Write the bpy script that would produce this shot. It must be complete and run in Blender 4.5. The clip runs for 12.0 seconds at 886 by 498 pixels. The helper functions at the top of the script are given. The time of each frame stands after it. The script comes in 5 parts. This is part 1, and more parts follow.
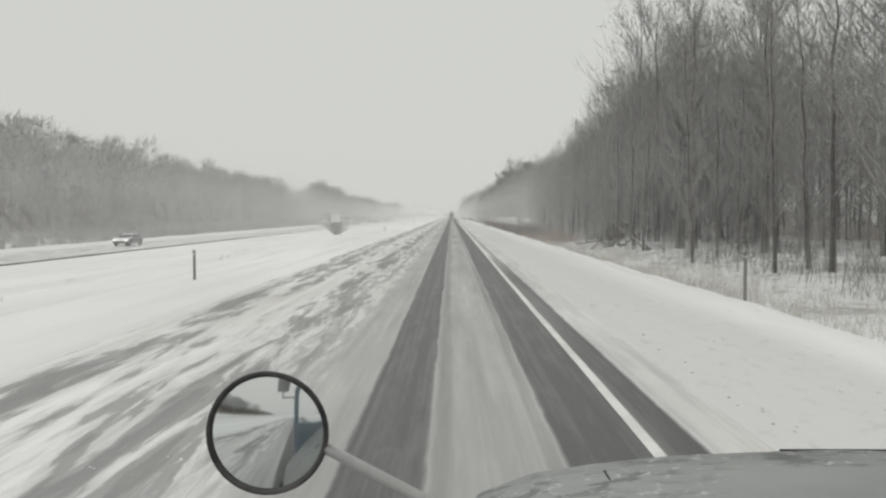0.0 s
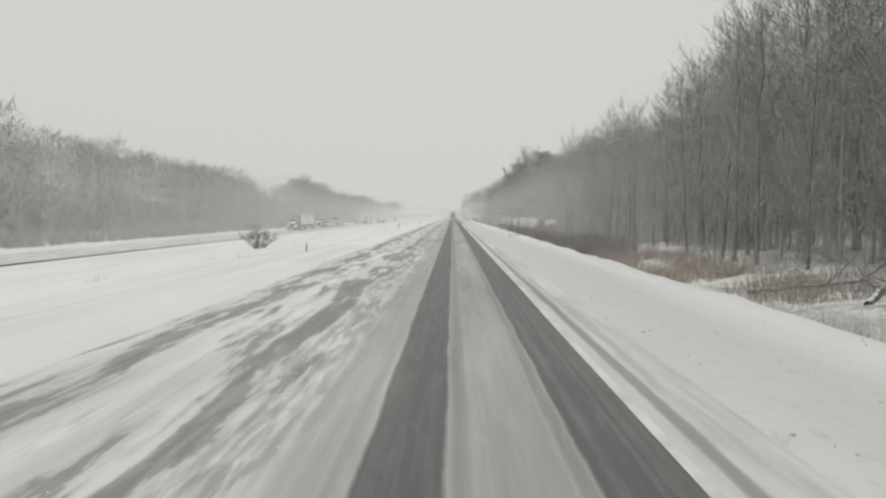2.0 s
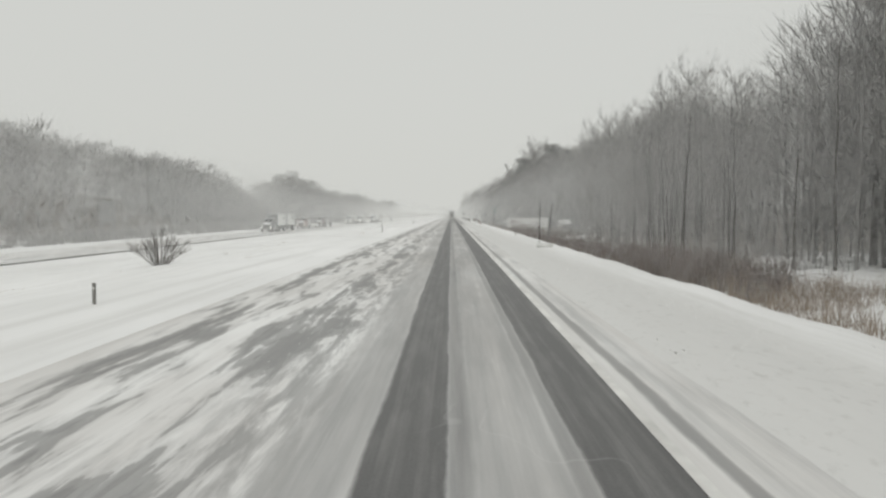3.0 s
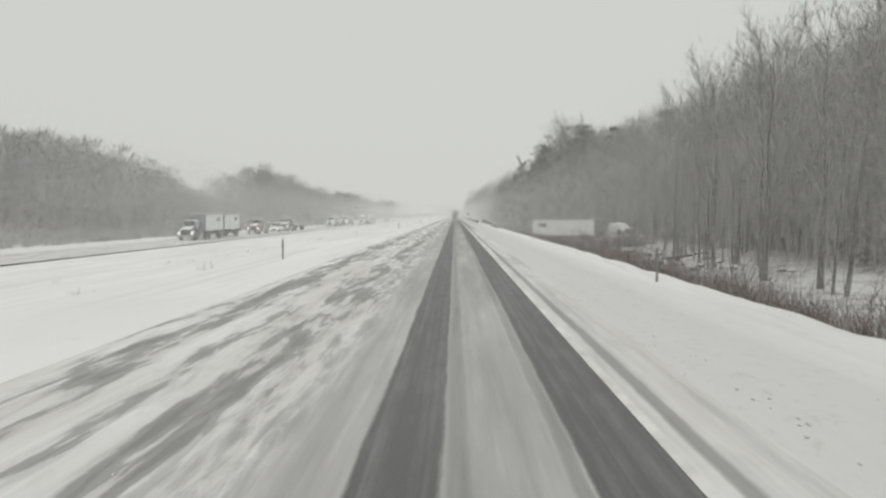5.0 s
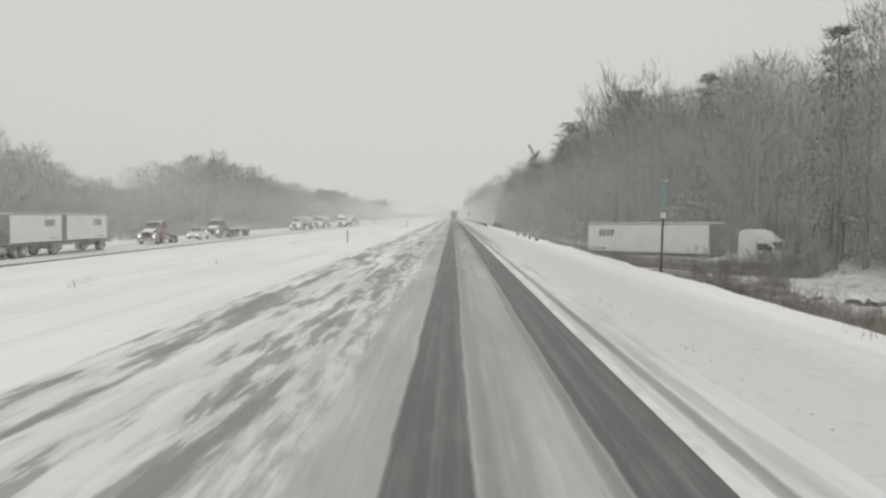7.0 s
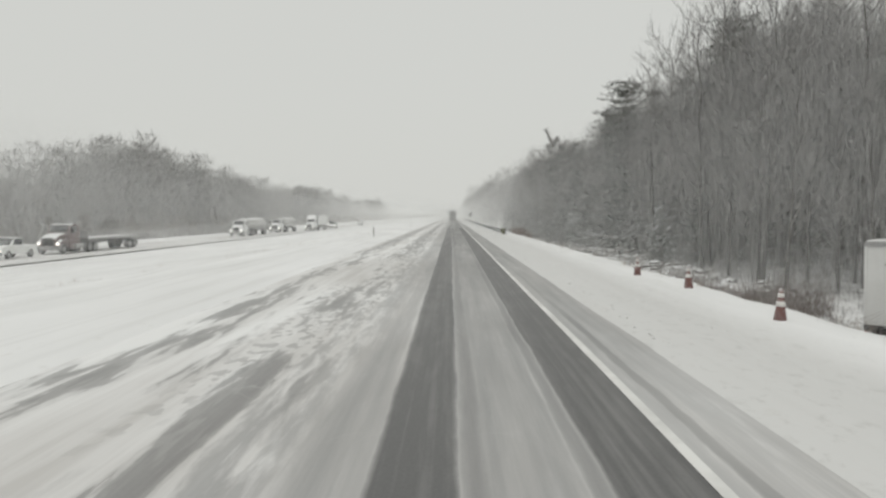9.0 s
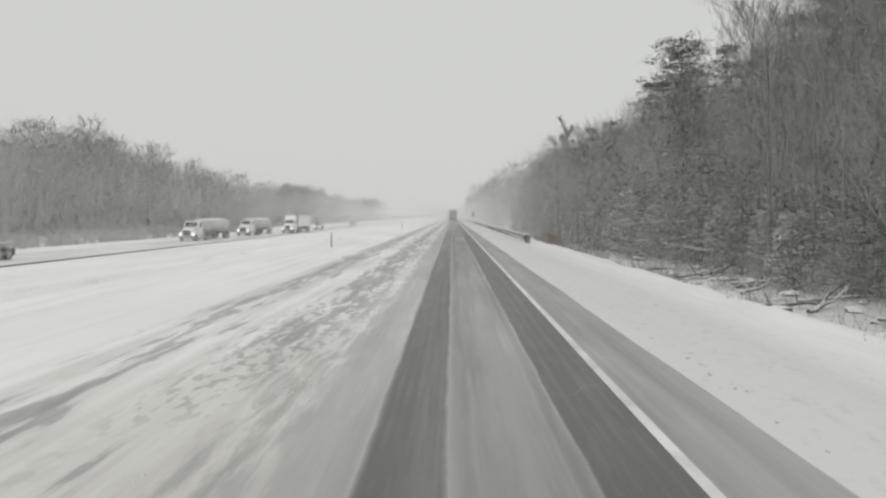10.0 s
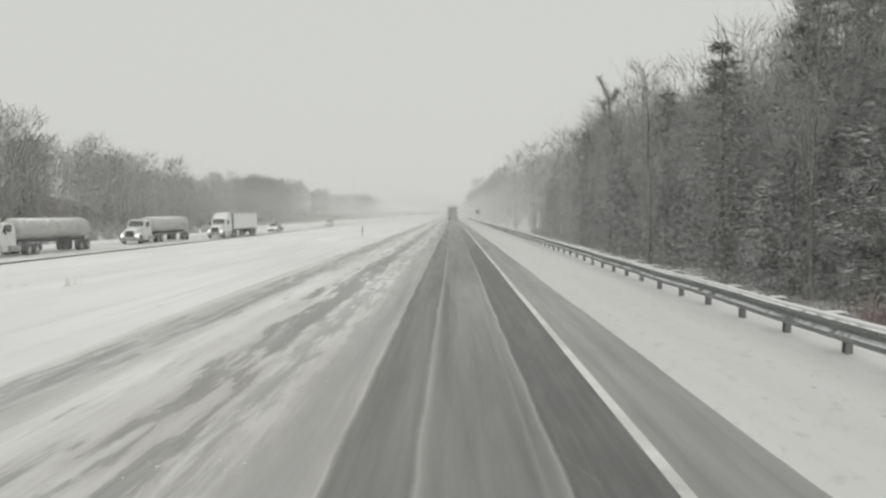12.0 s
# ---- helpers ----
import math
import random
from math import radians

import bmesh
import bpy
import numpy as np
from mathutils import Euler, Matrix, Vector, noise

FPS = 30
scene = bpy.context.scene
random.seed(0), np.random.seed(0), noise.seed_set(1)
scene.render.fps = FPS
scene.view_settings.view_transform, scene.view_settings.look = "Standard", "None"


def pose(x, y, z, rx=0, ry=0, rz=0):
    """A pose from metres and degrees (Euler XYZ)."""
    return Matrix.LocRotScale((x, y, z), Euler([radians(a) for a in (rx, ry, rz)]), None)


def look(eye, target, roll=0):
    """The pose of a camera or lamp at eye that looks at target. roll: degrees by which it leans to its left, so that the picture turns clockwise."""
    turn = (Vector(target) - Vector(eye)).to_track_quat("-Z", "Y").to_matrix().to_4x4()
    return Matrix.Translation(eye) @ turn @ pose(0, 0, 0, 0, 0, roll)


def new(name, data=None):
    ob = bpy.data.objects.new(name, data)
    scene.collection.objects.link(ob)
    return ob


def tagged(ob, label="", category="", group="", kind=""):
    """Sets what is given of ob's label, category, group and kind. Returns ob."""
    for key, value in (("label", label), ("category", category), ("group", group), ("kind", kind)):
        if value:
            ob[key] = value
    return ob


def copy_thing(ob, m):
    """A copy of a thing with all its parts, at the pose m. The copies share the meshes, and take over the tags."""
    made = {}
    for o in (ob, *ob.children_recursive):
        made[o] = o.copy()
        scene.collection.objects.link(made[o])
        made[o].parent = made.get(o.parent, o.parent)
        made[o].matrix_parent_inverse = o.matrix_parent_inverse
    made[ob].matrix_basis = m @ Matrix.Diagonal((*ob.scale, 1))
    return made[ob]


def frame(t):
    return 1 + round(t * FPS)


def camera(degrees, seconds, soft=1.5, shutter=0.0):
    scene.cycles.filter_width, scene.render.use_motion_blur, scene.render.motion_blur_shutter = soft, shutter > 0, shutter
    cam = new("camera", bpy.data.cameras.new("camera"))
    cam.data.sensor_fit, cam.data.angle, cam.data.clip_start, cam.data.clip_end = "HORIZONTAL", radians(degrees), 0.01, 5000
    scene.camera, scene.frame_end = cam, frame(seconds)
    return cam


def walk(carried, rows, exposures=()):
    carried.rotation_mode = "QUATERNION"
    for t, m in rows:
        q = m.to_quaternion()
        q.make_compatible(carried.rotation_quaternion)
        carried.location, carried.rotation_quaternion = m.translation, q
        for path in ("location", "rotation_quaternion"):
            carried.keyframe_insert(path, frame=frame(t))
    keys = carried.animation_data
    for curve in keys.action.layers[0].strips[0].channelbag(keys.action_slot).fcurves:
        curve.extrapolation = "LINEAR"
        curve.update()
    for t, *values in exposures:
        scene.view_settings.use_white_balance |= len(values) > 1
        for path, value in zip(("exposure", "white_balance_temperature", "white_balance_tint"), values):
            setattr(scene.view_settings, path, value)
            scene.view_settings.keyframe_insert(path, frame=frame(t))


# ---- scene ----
cam = camera(61.3, 12.0, soft=2.4)
# seconds, metres across, metres along, turn to the right and tilt in degrees
PATH = [
    (0.0, 0.15, -0.55, -0.62, -2.63),
    (0.5, 0.07, 12.35, -0.58, -2.65),
    (1.0, 0.01, 25.25, -0.61, -2.63),
    (1.5, -0.01, 38.00, -0.67, -2.61),
    (2.0, -0.01, 50.50, -0.72, -2.62),
    (2.5, -0.03, 62.55, -0.60, -2.66),
    (4.5, 0.03, 112.30, -0.83, -2.64),
    (5.0, 0.03, 124.80, -0.88, -2.63),
    (5.5, 0.01, 137.50, -0.87, -2.62),
    (6.0, -0.06, 150.25, -0.83, -2.65),
    (6.5, -0.15, 163.00, -0.80, -2.63),
    (7.0, -0.24, 175.70, -0.73, -2.61),
    (9.0, -0.12, 224.60, -0.63, -2.56),
    (9.5, -0.09, 237.50, -0.67, -2.56),
    (10.0, -0.02, 250.30, -0.69, -2.55),
    (10.5, 0.03, 262.90, -0.66, -2.59),
    (11.0, 0.11, 275.30, -0.63, -2.65),
    (11.5, 0.17, 287.70, -0.61, -2.66),
    (12.0, 0.22, 299.60, -0.70, -2.74),
]
walk(cam, [(t, pose(x, y, 2.1, 90 + tilt, 0.08, -turn)) for t, x, y, turn, tilt in PATH])

# ---- light: an even overcast sky with falling snow ----
world = bpy.data.worlds.new("overcast")
scene.world = world
world.use_nodes = True
wn, wl = world.node_tree.nodes, world.node_tree.links
sky = wn.new("ShaderNodeTexSky")
sky.sky_type, sky.sun_disc = "NISHITA", False
sky.sun_elevation, sky.sun_rotation = radians(38), radians(200)
sky.air_density, sky.dust_density = 1.0, 6.0
cloud = wn.new("ShaderNodeMix")
cloud.data_type = "RGBA"
cloud.inputs[0].default_value = 0.96
cloud.inputs[7].default_value = (6.16, 6.22, 5.92, 1)
wl.new(sky.outputs[0], cloud.inputs[6])
wl.new(cloud.outputs[2], wn["Background"].inputs[0])
wn["Background"].inputs[1].default_value = 0.105

sun = new("sun", bpy.data.lights.new("sun", "SUN"))
sun.data.energy, sun.data.angle, sun.data.color = 0.72, radians(70), (1.0, 0.99, 0.965)
sun.matrix_world = look((0, 0, 60), (7, 16, 0))


# ---- building helpers ----
def mesh_np(name, v, f, material, smooth=False):
    v = np.asarray(v, dtype=np.float32).reshape(-1, 3)
    f = np.asarray(f, dtype=np.int32)
    k = f.shape[1]
    me = bpy.data.meshes.new(name)
    me.vertices.add(len(v))
    me.vertices.foreach_set("co", v.ravel())
    me.loops.add(f.size)
    me.loops.foreach_set("vertex_index", f.ravel())
    me.polygons.add(len(f))
    me.polygons.foreach_set("loop_start", np.arange(0, f.size, k, dtype=np.int32))
    me.polygons.foreach_set("loop_total", np.full(len(f), k, dtype=np.int32))
    me.polygons.foreach_set("use_smooth", np.full(len(f), smooth, dtype=bool))
    me.materials.append(material)
    me.update(calc_edges=True)
    return me


def part(name, bm, material, parent, label="", smooth=False, m=None):
    """One mesh object under a thing or a part, from a bmesh or a mesh."""
    if isinstance(bm, bmesh.types.BMesh):
        me = bpy.data.meshes.new(name)
        bmesh.ops.recalc_face_normals(bm, faces=bm.faces[:])
        for fc in bm.faces:
            fc.smooth = smooth
        bm.to_mesh(me)
        bm.free()
        me.materials.append(material)
    else:
        me = bm
    ob = new(name, me)
    ob.parent = parent
    if m is not None:
        ob.matrix_basis = m
    if label:
        ob["label"] = label
    return ob


def thing(name, at, label, category, group="", kind=""):
    ob = new(name)
    ob.empty_display_size = 0.2
    ob.matrix_basis = at
    return tagged(ob, label, category, group, kind)


def box(sx, sy, sz, x=0, y=0, z=0, bevel=0.0, bm=None, rot=None):
    """A box with its base's centre at x, y, z."""
    own = bmesh.new()
    bmesh.ops.create_cube(own, size=1)
    bmesh.ops.scale(own, vec=(sx, sy, sz), verts=own.verts)
    if bevel:
        bmesh.ops.bevel(own, geom=own.edges[:], offset=bevel, segments=2, affect="EDGES", profile=0.6)
    if rot is not None:
        bmesh.ops.transform(own, matrix=rot, verts=own.verts)
    bmesh.ops.translate(own, vec=(x, y, z + sz / 2), verts=own.verts)
    return merge(own, bm)


def merge(own, bm):
    if bm is None:
        return own
    me = bpy.data.meshes.new("tmp")
    own.to_mesh(me)
    own.free()
    bm.from_mesh(me)
    bpy.data.meshes.remove(me)
    return bm


def rod(p, q, r0, r1=None, sides=8, bm=None):
    """A capped round bar from p to q."""
    p, q = Vector(p), Vector(q)
    r1 = r0 if r1 is None else r1
    own = bmesh.new()
    bmesh.ops.create_cone(own, cap_ends=True, segments=sides, radius1=r0, radius2=r1, depth=(q - p).length)
    m = Matrix.Translation((p + q) / 2) @ (q - p).to_track_quat("Z", "Y").to_matrix().to_4x4()
    bmesh.ops.transform(own, matrix=m, verts=own.verts)
    return merge(own, bm)


def prism(profile, x0, x1, bevel=0.0, bm=None, taper=1.0):
    """An outline in (y, z) drawn out along x, with its far and near sides narrowed by taper above the middle."""
    own = bmesh.new()
    a = [own.verts.new((x0, y, z)) for y, z in profile]
    b = [own.verts.new((x1, y, z)) for y, z in profile]
    n = len(profile)
    own.faces.new(a)
    own.faces.new(b[::-1])
    for i in range(n):
        own.faces.new((a[i], b[i], b[(i + 1) % n], a[(i + 1) % n]))
    if taper != 1.0:
        zs = [z for _, z in profile]
        lo, hi = min(zs), max(zs)
        for v in own.verts:
            s = max(0, ((v.co.z - lo) / (hi - lo) - 0.45) / 0.55)
            v.co.x *= 1 + (taper - 1) * s
    bmesh.ops.recalc_face_normals(own, faces=own.faces[:])
    if bevel:
        bmesh.ops.bevel(own, geom=own.edges[:], offset=bevel, segments=2, affect="EDGES", profile=0.6)
    return merge(own, bm)


# ---- materials ----
def material(name, base, rough=0.8, metal=0.0, spec=0.4):
    m = bpy.data.materials.new(name)
    m.use_nodes = True
    b = m.node_tree.nodes["Principled BSDF"]
    b.inputs["Base Color"].default_value = (*base, 1)
    b.inputs["Roughness"].default_value = rough
    b.inputs["Metallic"].default_value = metal
    b.inputs["Specular IOR Level"].default_value = spec
    return m, m.node_tree.nodes, m.node_tree.links, b


def noise_node(n, l, scale, detail=4.0, rough=0.55, stretch=None, coord="Object", warp=0.0):
    tc = n.new("ShaderNodeTexCoord")
    mp = n.new("ShaderNodeMapping")
    mp.inputs["Scale"].default_value = stretch or (1, 1, 1)
    nt = n.new("ShaderNodeTexNoise")
    nt.inputs["Scale"].default_value, nt.inputs["Detail"].default_value, nt.inputs["Roughness"].default_value = scale, detail, rough
    nt.inputs["Distortion"].default_value = warp
    l.new(tc.outputs[coord], mp.inputs[0])
    l.new(mp.outputs[0], nt.inputs["Vector"])
    return nt.outputs["Fac"]


def ramp(n, l, source, stops):
    r = n.new("ShaderNodeValToRGB")
    while len(r.color_ramp.elements) < len(stops):
        r.color_ramp.elements.new(0.5)
    for e, (p, c) in zip(r.color_ramp.elements, stops):
        e.position, e.color = p, ((c, c, c, 1) if isinstance(c, (int, float)) else (*c, 1))
    l.new(source, r.inputs[0])
    return r.outputs[0]


def mixed(n, l, fac, a, b):
    m = n.new("ShaderNodeMix")
    m.data_type = "RGBA"
    for sock, v in ((m.inputs[0], fac), (m.inputs[6], a), (m.inputs[7], b)):
        if isinstance(v, tuple):
            sock.default_value = (*v, 1)
        elif isinstance(v, (int, float)):
            sock.default_value = v
        else:
            l.new(v, sock)
    return m.outputs[2]


def calc(n, l, op, a, b=0.0, clamp=False):
    m = n.new("ShaderNodeMath")
    m.operation, m.use_clamp = op, clamp
    for sock, v in ((m.inputs[0], a), (m.inputs[1], b)):
        if isinstance(v, (int, float)):
            sock.default_value = v
        else:
            l.new(v, sock)
    return m.outputs[0]


def bump(n, l, b, height, strength=0.3, distance=0.02):
    k = n.new("ShaderNodeBump")
    k.inputs["Strength"].default_value, k.inputs["Distance"].default_value = strength, distance
    l.new(height, k.inputs["Height"])
    l.new(k.outputs[0], b.inputs["Normal"])


SNOW = (0.86, 0.87, 0.875)


def snow_material():
    """Open snow, and under the woods a floor of leaf litter that the thin snow only half hides."""
    m, n, l, b = material("snow", SNOW, 0.75, 0, 0.25)
    big = noise_node(n, l, 0.16, 5, 0.6, (1, 0.25, 1))
    fine = noise_node(n, l, 2.2, 6, 0.65, (1, 0.5, 1))
    c = mixed(n, l, ramp(n, l, big, [(0.38, 0.0), (0.72, 1.0)]), (0.86, 0.865, 0.865), (0.74, 0.745, 0.74))
    # lines that ploughs and tyres drew along the shoulders
    drawn = noise_node(n, l, 1.6, 5, 0.6, (1, 0.025, 1))
    c = mixed(n, l, ramp(n, l, drawn, [(0.50, 0.0), (0.66, 0.55)]), c, (0.66, 0.66, 0.65))
    # the plough throws grey slush over the shoulder
    at = n.new("ShaderNodeTexCoord")
    across = n.new("ShaderNodeSeparateXYZ")
    l.new(at.outputs["Object"], across.inputs[0])
    reach = calc(n, l, "ADD", across.outputs[0], calc(n, l, "MULTIPLY", big, 2.0))
    thrown = ramp(n, l, calc(n, l, "DIVIDE", calc(n, l, "ABSOLUTE", calc(n, l, "SUBTRACT", reach, 4.9)), 2.2), [(0.45, 0.8), (1.0, 0.0)])
    c = mixed(n, l, thrown, c, (0.63, 0.63, 0.62))
    crumb = noise_node(n, l, 5.0, 5, 0.7, (1, 0.5, 1))
    c = mixed(n, l, calc(n, l, "MULTIPLY", thrown, ramp(n, l, crumb, [(0.55, 0.0), (0.70, 0.6)])), c, (0.47, 0.465, 0.45))
    # thin snow lets a little dead grass and soil through
    c = mixed(n, l, ramp(n, l, fine, [(0.62, 0.0), (0.78, 0.4)]), c, (0.52, 0.50, 0.46))
    tc = n.new("ShaderNodeTexCoord")
    sp = n.new("ShaderNodeSeparateXYZ")
    l.new(tc.outputs["Object"], sp.inputs[0])
    wood = None
    for a, z in ((7.2, 9.5), (-46.0, -56.0)):
        k = n.new("ShaderNodeMapRange")
        k.inputs[1].default_value, k.inputs[2].default_value = a, z
        l.new(sp.outputs[0], k.inputs[0])
        wood = k.outputs[0] if wood is None else calc(n, l, "ADD", wood, k.outputs[0])
    patch = calc(n, l, "ADD", calc(n, l, "MULTIPLY", noise_node(n, l, 0.55, 6, 0.7), 0.6), calc(n, l, "MULTIPLY", noise_node(n, l, 3.2, 5, 0.7), 0.4))
    litter = mixed(n, l, noise_node(n, l, 9, 3), (0.07, 0.058, 0.048), (0.20, 0.175, 0.15))
    deep = n.new("ShaderNodeMapRange")
    deep.inputs[1].default_value, deep.inputs[2].default_value, deep.inputs[3].default_value, deep.inputs[4].default_value = -51, -60, 0, 1.0
    l.new(sp.outputs[0], deep.inputs[0])
    deep2 = n.new("ShaderNodeMapRange")
    deep2.inputs[1].default_value, deep2.inputs[2].default_value, deep2.inputs[3].default_value, deep2.inputs[4].default_value = 27, 34, 0, 0.9
    l.new(sp.outputs[0], deep2.inputs[0])
    deep = calc(n, l, "ADD", deep.outputs[0], deep2.outputs[0]).node
    f = calc(n, l, "MULTIPLY", calc(n, l, "ADD", ramp(n, l, patch, [(0.50, 0.0), (0.62, 0.8)]), deep.outputs[0], True), wood)
    # open snow again behind the woods
    for a, z in ((62, 72), (-100, -112)):
        k = n.new("ShaderNodeMapRange")
        k.inputs[1].default_value, k.inputs[2].default_value, k.inputs[3].default_value, k.inputs[4].default_value = a, z, 1, 0
        l.new(sp.outputs[0], k.inputs[0])
        f = calc(n, l, "MULTIPLY", f, k.outputs[0])
    l.new(mixed(n, l, f, c, litter), b.inputs["Base Color"])
    bump(n, l, b, fine, 0.4, 0.05)
    return m


def plain(name, base, rough=0.6, metal=0.0, grime=(0.35, 0.34, 0.32), amount=0.3, scale=1.5, spec=0.4, snow=0.0):
    """Paint or metal with road film in patches and, where snow is given, a dusting on what faces up."""
    m, n, l, b = material(name, base, rough, metal, spec)
    f = noise_node(n, l, scale, 6, 0.65)
    c = mixed(n, l, calc(n, l, "MULTIPLY", ramp(n, l, f, [(0.4, 0.0), (0.75, 1.0)]), amount), tuple(base), grime)
    if snow:
        c = mixed(n, l, snow_cover(n, l, snow), c, SNOW)
    l.new(c, b.inputs["Base Color"])
    l.new(calc(n, l, "MULTIPLY_ADD", f, 0.25, True), b.inputs["Roughness"])
    b.inputs["Roughness"].links[0].from_node.inputs[2].default_value = max(0, rough - 0.12)
    return m


def snow_cover(n, l, amount):
    """How much snow lies on a face, by its slope and drift."""
    g = n.new("ShaderNodeNewGeometry")
    s = n.new("ShaderNodeSeparateXYZ")
    l.new(g.outputs["Normal"], s.inputs[0])
    up = calc(n, l, "MULTIPLY_ADD", noise_node(n, l, 3.0, 4, 0.6), 1.2)
    up.node.inputs[2].default_value = -0.6
    tot = calc(n, l, "ADD", s.outputs[2], up)
    return ramp(n, l, tot, [(max(0.0, 0.86 - amount), 0.0), (max(0.02, 1.0 - amount * 0.9), 1.0)])


def bark_material(name, dark, light, snow=0.35, haze_tint=0.0):
    m, n, l, b = material(name, dark, 0.9, 0, 0.2)
    f = noise_node(n, l, 3.0, 5, 0.65, (1, 1, 0.2))
    c = mixed(n, l, ramp(n, l, f, [(0.35, 0.0), (0.7, 1.0)]), tuple(dark), tuple(light))
    info = n.new("ShaderNodeObjectInfo")
    c = mixed(n, l, calc(n, l, "MULTIPLY", info.outputs["Random"], 0.4), c, (0.075, 0.062, 0.05))
    if snow:
        c = mixed(n, l, snow_cover(n, l, snow), c, SNOW)
    if haze_tint:
        # white mixed into the colour in soft patches, standing in for haze
        haze_mask = ramp(n, l, noise_node(n, l, 0.7, 4, 0.6), [(0.30, haze_tint * 0.85), (0.70, haze_tint * 1.15)])
        c = mixed(n, l, haze_mask, c, (0.80, 0.81, 0.815))
    l.new(c, b.inputs["Base Color"])
    bump(n, l, b, f, 0.6, 0.03)
    return m


def blade_material(name, a, bcol, frost):
    m, n, l, b = material(name, a, 0.9, 0, 0.15)
    g = n.new("ShaderNodeNewGeometry")
    c = mixed(n, l, g.outputs["Random Per Island"], tuple(a), tuple(bcol))
    c = mixed(n, l, ramp(n, l, noise_node(n, l, 1.3, 4), [(0.5 - frost / 2, 0.0), (0.75, frost)]), c, SNOW)
    l.new(c, b.inputs["Base Color"])
    return m


def road_material(name, tracks, cover):
    """Asphalt that shows through blown and packed snow. tracks: centre, half width, bareness and softness of the worn paths."""
    m, n, l, b = material(name, (0.05, 0.05, 0.052), 0.45, 0, 0.5)
    tc = n.new("ShaderNodeTexCoord")
    sp = n.new("ShaderNodeSeparateXYZ")
    l.new(tc.outputs["Object"], sp.inputs[0])
    wander = noise_node(n, l, 0.05, 3, 0.5, (0.02, 1, 1))
    ragged = noise_node(n, l, 1.6, 6, 0.7, (1, 0.25, 1))
    x = calc(n, l, "ADD", sp.outputs[0], calc(n, l, "MULTIPLY_ADD", wander, 0.08))
    x.node.inputs[1].links[0].from_node.inputs[2].default_value = -0.04
    x = calc(n, l, "ADD", x, calc(n, l, "MULTIPLY_ADD", ragged, 0.13))
    x.node.inputs[1].links[0].from_node.inputs[2].default_value = -0.065

    def band(centre, half, strength, soft):
        d = calc(n, l, "ABSOLUTE", calc(n, l, "SUBTRACT", x, centre))
        k = n.new("ShaderNodeMapRange")
        k.interpolation_type = "SMOOTHSTEP"
        k.inputs[1].default_value, k.inputs[2].default_value = half + soft, half - soft
        k.inputs[3].default_value, k.inputs[4].default_value = 0.0, strength
        l.new(d, k.inputs[0])
        return k.outputs[0]

    bare = None
    for t in tracks:
        bare = band(*t) if bare is None else calc(n, l, "MAXIMUM", bare, band(*t))
    # long streaks drawn out by tyres
    long = noise_node(n, l, 2.2, 5, 0.65, (1, 0.035, 1))
    fine = noise_node(n, l, 9.0, 4, 0.6, (1, 0.008, 1))
    torn = noise_node(n, l, 4.5, 5, 0.6, (1, 0.14, 1), warp=0.35)
    broad = noise_node(n, l, 0.22, 4, 0.55, (1, 0.35, 1))
    late = n.new("ShaderNodeMapRange")
    late.inputs[1].default_value, late.inputs[2].default_value = 205, 260
    l.new(sp.outputs[1], late.inputs[0])

    def step(v, a, z, top=1.0):
        k = n.new("ShaderNodeMapRange")
        k.interpolation_type = "SMOOTHSTEP"
        k.inputs[1].default_value, k.inputs[2].default_value, k.inputs[4].default_value = a, z, top
        l.new(v, k.inputs[0])
        return k.outputs[0]

    # the driving lane is worn evenly
    s = calc(n, l, "MULTIPLY", calc(n, l, "SUBTRACT", torn, 0.5), 0.22)
    s = calc(n, l, "ADD", s, calc(n, l, "MULTIPLY", calc(n, l, "SUBTRACT", long, 0.5), 0.9))
    s = calc(n, l, "ADD", s, calc(n, l, "MULTIPLY", calc(n, l, "SUBTRACT", fine, 0.5), 0.25))
    bare = calc(n, l, "MAXIMUM", bare, calc(n, l, "MULTIPLY", late.outputs[0], band(2.62, 0.78, 0.42, 0.28)))
    bare = calc(n, l, "ADD", bare, calc(n, l, "MULTIPLY", late.outputs[0], band(0.55, 0.50, 0.11, 0.15)))
    bare = calc(n, l, "SUBTRACT", bare, calc(n, l, "MULTIPLY", late.outputs[0], band(-0.43, 0.33, 0.18, 0.06)))
    # past the wreck the whole driving lane is worn to a thin grey film
    last = n.new("ShaderNodeMapRange")
    last.inputs[1].default_value, last.inputs[2].default_value = 274, 292
    l.new(sp.outputs[1], last.inputs[0])
    bare = calc(n, l, "SUBTRACT", bare, calc(n, l, "MULTIPLY", last.outputs[0], band(-0.43, 0.33, 0.14, 0.10)))
    bare = calc(n, l, "ADD", bare, calc(n, l, "MULTIPLY", last.outputs[0], band(0.50, 0.50, 0.13, 0.15)))
    first = n.new("ShaderNodeMapRange")
    first.inputs[1].default_value, first.inputs[2].default_value = 40, 26
    l.new(sp.outputs[1], first.inputs[0])
    bare = calc(n, l, "MAXIMUM", bare, calc(n, l, "MULTIPLY", first.outputs[0], band(2.22, 0.20, 0.70, 0.05)))
    thin = calc(n, l, "SUBTRACT", calc(n, l, "ADD", bare, s), cover)
    # the passing lane lies under torn drifts with sharp lee edges
    isle = noise_node(n, l, 2.1, 4, 0.55, (1, 0.095, 1), warp=0.35)
